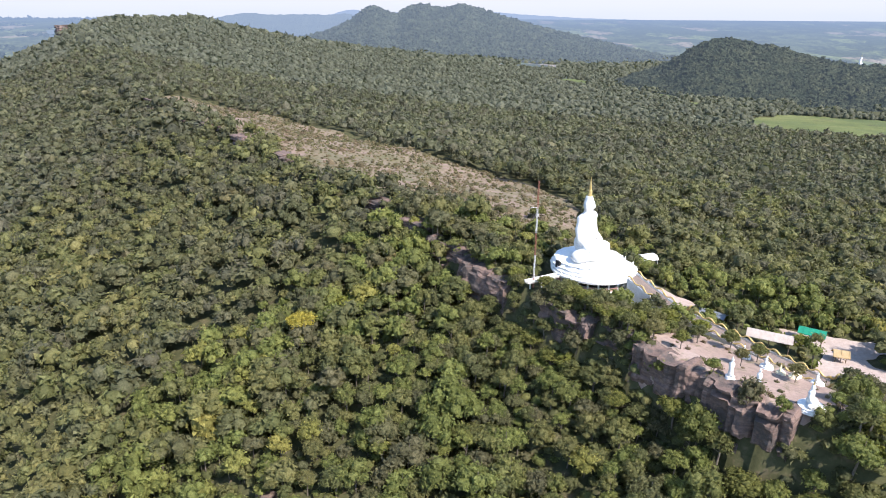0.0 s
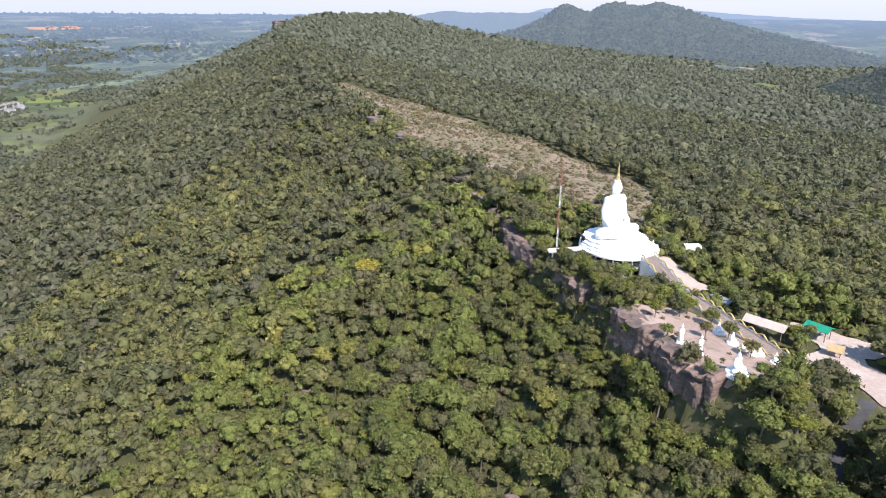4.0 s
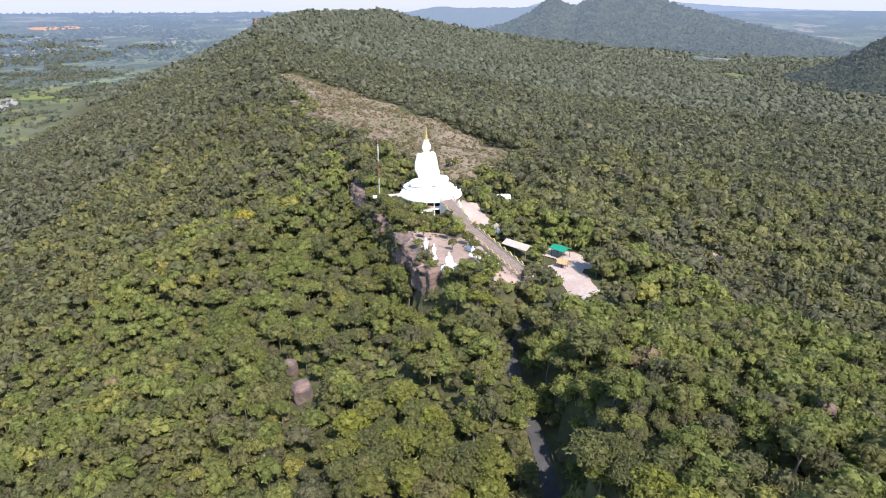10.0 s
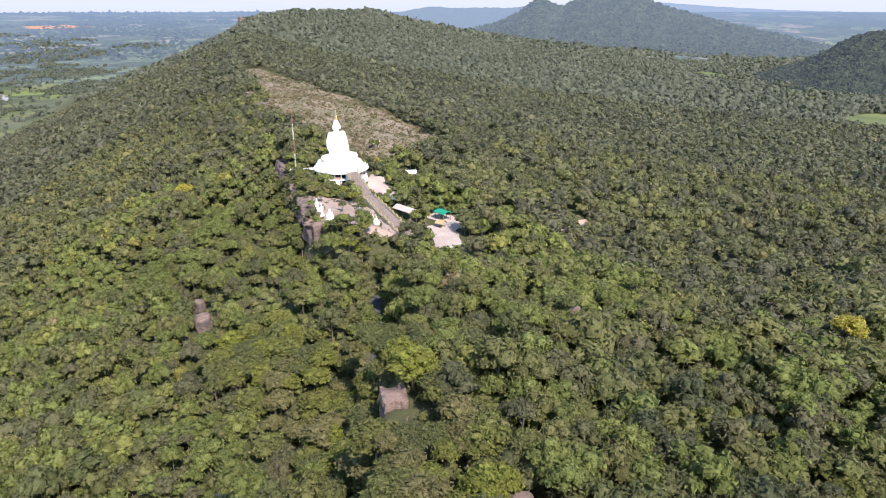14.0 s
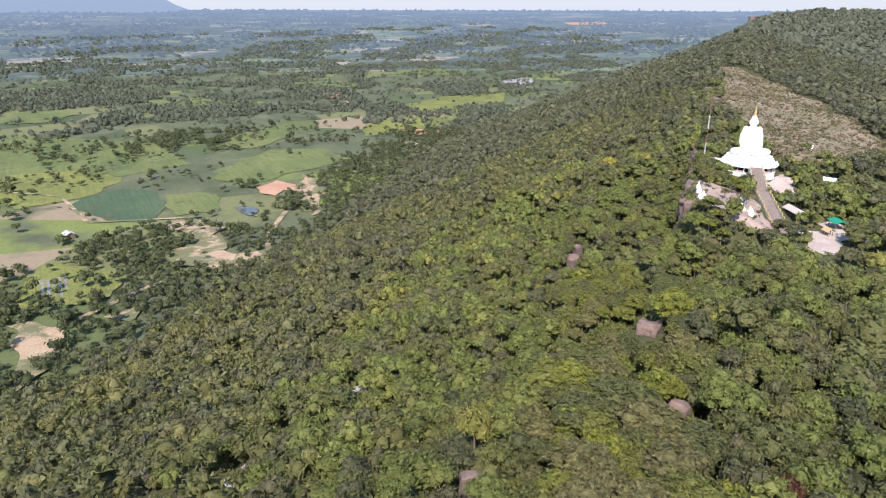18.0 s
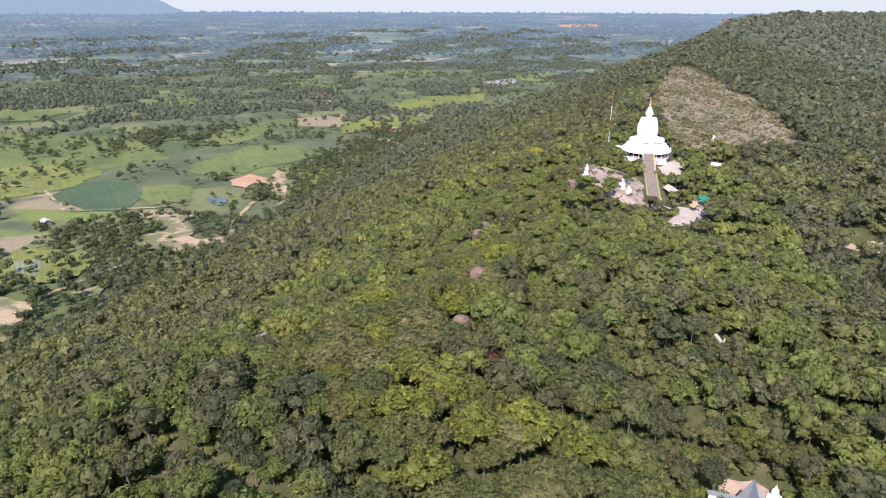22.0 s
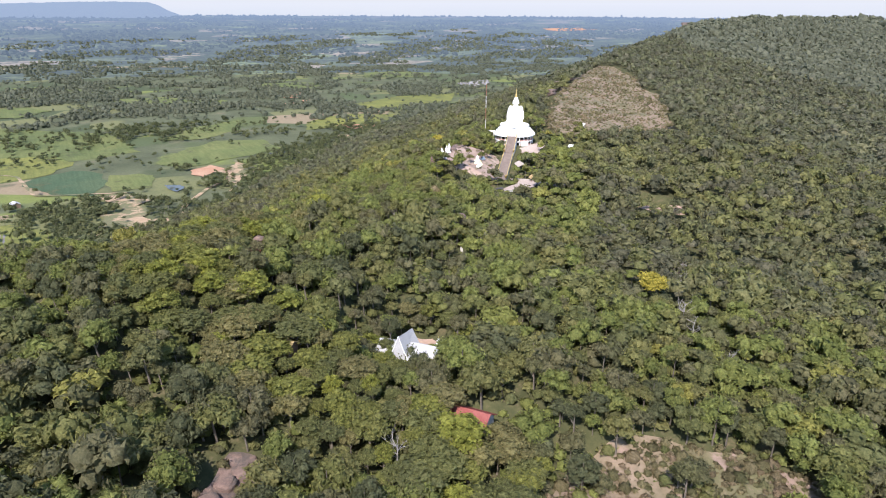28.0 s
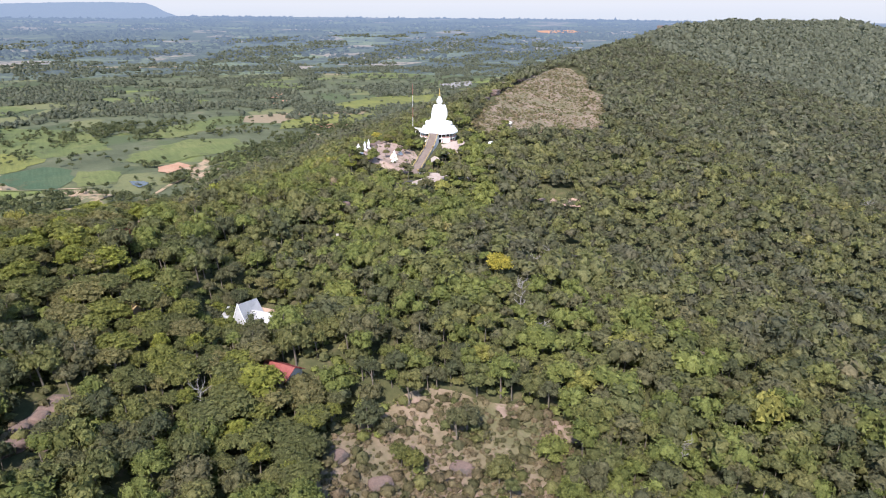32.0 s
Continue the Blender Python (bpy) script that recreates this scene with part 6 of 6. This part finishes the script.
# ---- mast ----
mast = root_at("radio_mast", (22.3, 159.5, gz(22.3, 159.5)), 20, "thin radio mast painted in red and white bands", "mast")
for i, (z0, z1) in enumerate(((-0.5, 3), (3, 9), (9, 15.0), (15.0, 21.5), (21.5, 28.5))):
    bm = bmesh.new()
    for k in range(3):
        a = 2 * math.pi * k / 3
        p = Vector((0.2 * math.cos(a), 0.2 * math.sin(a), 0))
        q = Vector((0.2 * math.cos(a + 2.094), 0.2 * math.sin(a + 2.094), 0))
        bm_tube(bm, [p + Vector((0, 0, z0)), p + Vector((0, 0, z1))], (0.045, 0.045), 4)
        n = int((z1 - z0) / 0.6)
        for j in range(n):
            h0 = z0 + (z1 - z0) * j / n
            bm_tube(bm, [p + Vector((0, 0, h0)), q + Vector((0, 0, h0 + 0.6))], (0.02, 0.02), 3)
    part("mast_section", bm, M_rust if i % 2 == 0 else M_steel, mast)


# ---- rocks ----
def rock(name, at, size, turn, seed, label, layers=True, category="rock"):
    """A block of layered sandstone with broken, rounded edges."""
    bm = bmesh.new()
    if layers:
        bmesh.ops.create_cube(bm, size=2)
        bmesh.ops.subdivide_edges(bm, edges=bm.edges[:], cuts=13, use_grid_fill=True)
    else:
        bmesh.ops.create_icosphere(bm, subdivisions=3, radius=1)
    off = Vector((seed * 3.7, seed * 1.3, seed * 2.1))
    for v in bm.verts:
        p = v.co.copy()
        b = p * (0.82 + 0.18 / p.length * 1.3) if layers else Vector([math.copysign(abs(c) ** 0.55, c) for c in p])
        n1, n2 = noise.noise(p * 1.3 + off), noise.noise(p * 3.4 + off)
        step = math.floor((p.z + 0.1 * n1) * 6.0) * 0.77
        ledge = 0.20 * noise.noise(Vector((p.x * 0.7, p.y * 0.7, step * 5)) + off) - 0.16 * max(0, noise.noise(Vector((p.x * 2.6, p.y * 2.6, p.z * 0.4)) + off) - 0.1) if layers else 0.0
        f = 1 + 0.14 * n1 + 0.10 * n2 + ledge
        v.co = Vector((b.x * f * size[0], b.y * f * size[1], b.z * (1 + 0.1 * n1) * size[2]))
    ob = part(name, bm, M_rock)
    ob.matrix_basis = pose(*at, 0, 0, turn)
    return tagged(ob, label, category)


def cliff_face(a, b, out, drop, seed, label):
    """A stretch of sandstone cliff from a to b along the land's edge: broken blocks, ledges and clefts, closed behind."""
    (ax, ay), (bx, by) = a, b
    span = math.hypot(bx - ax, by - ay)
    ux, uy = (bx - ax) / span, (by - ay) / span
    ox, oy = uy, -ux
    if ox + oy > 0:
        ox, oy = -ox, -oy
    nu, nv = int(span / 0.5) + 1, 38
    rg = np.random.default_rng(seed)
    joints = np.sort(rg.uniform(0, span, int(span / 2.6) + 1))
    beds = np.sort(rg.uniform(0, 1, 7))
    proud = rg.normal(0, 0.55, (len(joints) + 1, len(beds) + 1))
    tops = rg.normal(0, 0.45, len(joints) + 1)
    bm = bmesh.new()
    rings = []
    for i in range(nu):
        u = span * i / (nu - 1)
        j = int(np.searchsorted(joints, u))
        cleft = 0.9 * math.exp(-((u - joints[min(j, len(joints) - 1)]) / 0.45) ** 2)
        px, py = ax + ux * u, ay + uy * u
        zt = float(ground_z(px - ox * 2.5, py - oy * 2.5)) + 0.35 + tops[j]
        bulge = out * (0.55 + 0.45 * math.sin(math.pi * u / span)) + 1.3 * noise.noise(Vector((px * 0.11, py * 0.11, seed)))
        ring = []
        for k in range(nv):
            if k < 6:
                away, z = -4.5 + (bulge + 4.3) * k / 6, zt + 0.35 * noise.noise(Vector((px * 0.5 + k, py * 0.5, seed))) - (1.0 if k == 0 else 0.0)
            else:
                f = (k - 6) / (nv - 7)
                bed = int(np.searchsorted(beds, f + 0.03 * noise.noise(Vector((u * 0.3, f * 4, seed)))))
                rough = 0.35 * noise.noise(Vector((px * 0.9, py * 0.9, f * drop * 0.9))) + 0.8 * noise.noise(Vector((px * 0.25, py * 0.25, f * drop * 0.2 + seed)))
                away = bulge + proud[j, bed] + rough - cleft * (0.4 + 0.6 * f) + 0.9 * f - 0.9 * math.exp(-((f - 0.82) / 0.12) ** 2)
                z = zt - drop * f
            ring.append(bm.verts.new((px + ox * away, py + oy * away, z)))
        ring.append(bm.verts.new((px - ox * 4.5, py - oy * 4.5, zt - drop)))
        rings.append(ring)
    for p, q in zip(rings[:-1], rings[1:]):
        for k in range(nv + 1):
            bm.faces.new((p[k], q[k], q[(k + 1) % (nv + 1)], p[(k + 1) % (nv + 1)]))
    bm.faces.new(rings[0]), bm.faces.new(rings[-1][::-1])
    ob = part("cliff", bm, M_rock)
    return tagged(ob, label, "cliff", "cliff below the shrine")


for i, (a, b, out, drop, lab) in enumerate((
    ((-6, 195), (5, 181), 0.8, 6, "low weathered sandstone cliff under the plateau edge"),
    ((5, 180), (17, 163), 3.6, 15, "jutting pinkish sandstone crag with a flat bare top"),
    ((23.5, 154), (34, 139.5), 2.6, 12, "jutting layered sandstone cliff below the terrace"),
    ((35, 138), (41, 130), 0.2, 6, "broken grey sandstone cliff behind trees"),
    ((41, 129), (52, 114), 1.4, 11, "pinkish sandstone cliff under the rock shelf"),
    ((51, 115), (62, 102), 1.8, 11, "pinkish sandstone cliff under the small statues"))):
    cliff_face(a, b, out, drop, 11 + i, lab)
rock("rock_tower", (122, 16.5, 27.5), (2.3, 3.0, 6.2), 30, 31, "tall pinkish sandstone rock tower among trees")
rock("rock_tower", (126, 10.0, 26.5), (1.6, 2.6, 5.5), 20, 35, "tall pinkish sandstone rock among trees")
rock("boulder", (25, 85, gz(25, 85) + 1.6), (2.0, 1.8, 2.4), 10, 32, "pale sandstone boulder in the forest", False)
rock("boulder", (34, 75.2, gz(34, 75) + 1.6), (2.6, 2.4, 3.6), 50, 33, "large brown sandstone boulder in the forest", False)
for i, (x, y, sx, sy, sz) in enumerate(((-10, 203, 5, 3, 2.5), (-24, 226, 5, 3, 2.2), (-52, 262, 6, 3, 2.4), (-72, 286, 5, 3.4, 3.2), (-97, 316, 6, 4, 3.6), (-125, 350, 6, 4, 3.0), (-185, 424, 7, 4, 4.0), (-150, 382, 5, 3, 2.4), (-572, 1046, 18, 14, 12), (-590, 1080, 14, 12, 10))):
    z = gz(x + 2, y + 2)
    rock("rock_outcrop", (x, y, z + 0.15 * sz), (sx, sy, sz), -52, 40 + i, "layered sandstone outcrop along the ridge edge")
for i, (x, y) in enumerate(((268, 26), (276, 34), (274, 16), (264, 11), (237, -40), (240, -43.5), (243.5, -40), (235.5, -36), (245, -45), (-40, 120), (-95, 150), (-20, 100), (60, 60), (90, 10), (222, 88), (186, 130), (214, 120))):
    rock("boulder", (x, y, gz(x, y) + 0.4), (2.2 + 0.6 * math.sin(i), 1.8, 1.2), 37 * i, 60 + i, "weathered sandstone boulder in the forest", False)
hut("yellow_hut", 207, -19, 30, (3.6, 2.8), 3.2, 4.4, M_thatch, M_timber, "hut with a faded yellow roof in the forest", True, category="hut")
rock("flat_rock", (274, 112, gz(274, 112) + 2.2), (3.2, 2.6, 2.2), 20, 90, "pale flat rock in the forest", False)
rock("flat_rock", (202, 116, gz(202, 116) + 1.8), (4.0, 3.0, 2.0), 50, 91, "pale flat rock in the forest", False)
rock("boulder", (150, -8, gz(150, -8) + 1.6), (1.8, 1.5, 2.6), 25, 95, "brown sandstone boulder among trees", False)
rock("boulder", (151, -49.8, gz(151, -49.8) + 1.6), (1.6, 1.3, 2.2), 60, 96, "pale sandstone boulder among trees", False)
rock("flat_rock", (149, 62, gz(149, 62) + 2.4), (2.2, 1.8, 2.2), 80, 92, "brown rock in the forest", False)

# white steps climbing to a small shrine in the forest
steps = root_at("white_steps", (174, 47.5, gz(174, 47.5) + 0.3), math.degrees(math.atan2(5.5, -10)), "short flight of white concrete steps in the forest", "steps")
rise = (gz(164, 53) - gz(174, 47.5)) / 15
for i in range(16):
    bm = bmesh.new()
    box(bm, (0.75, 0.8, 0.9), (0.4 + 0.72 * i, 0, rise * i - 0.2), 0, (0, 0), 0.03)
    part("step", bm, M_concrete, steps)
standing_statue(175.2, 46.6, 2.4, FACE_DEG, "small white statue at the foot of white steps", M_white)
# retaining wall under the lower end of the car park
wall = root_at("retaining_wall", (100.6, 117.3, 0), math.degrees(math.atan2(6.6, 4.2)), "low pale concrete retaining wall at the car park's end", "wall")
bm = bmesh.new()
box(bm, (8.2, 0.35, 3.2), (3.6, -0.3, 22.4), 0, (0, 0), 0.04)
part("wall_body", bm, M_concrete, wall)
bm = bmesh.new()
box(bm, (8.4, 0.5, 0.18), (3.6, -0.3, 24.1), 0, (0, 0), 0.03)
part("coping", bm, M_concrete, wall)
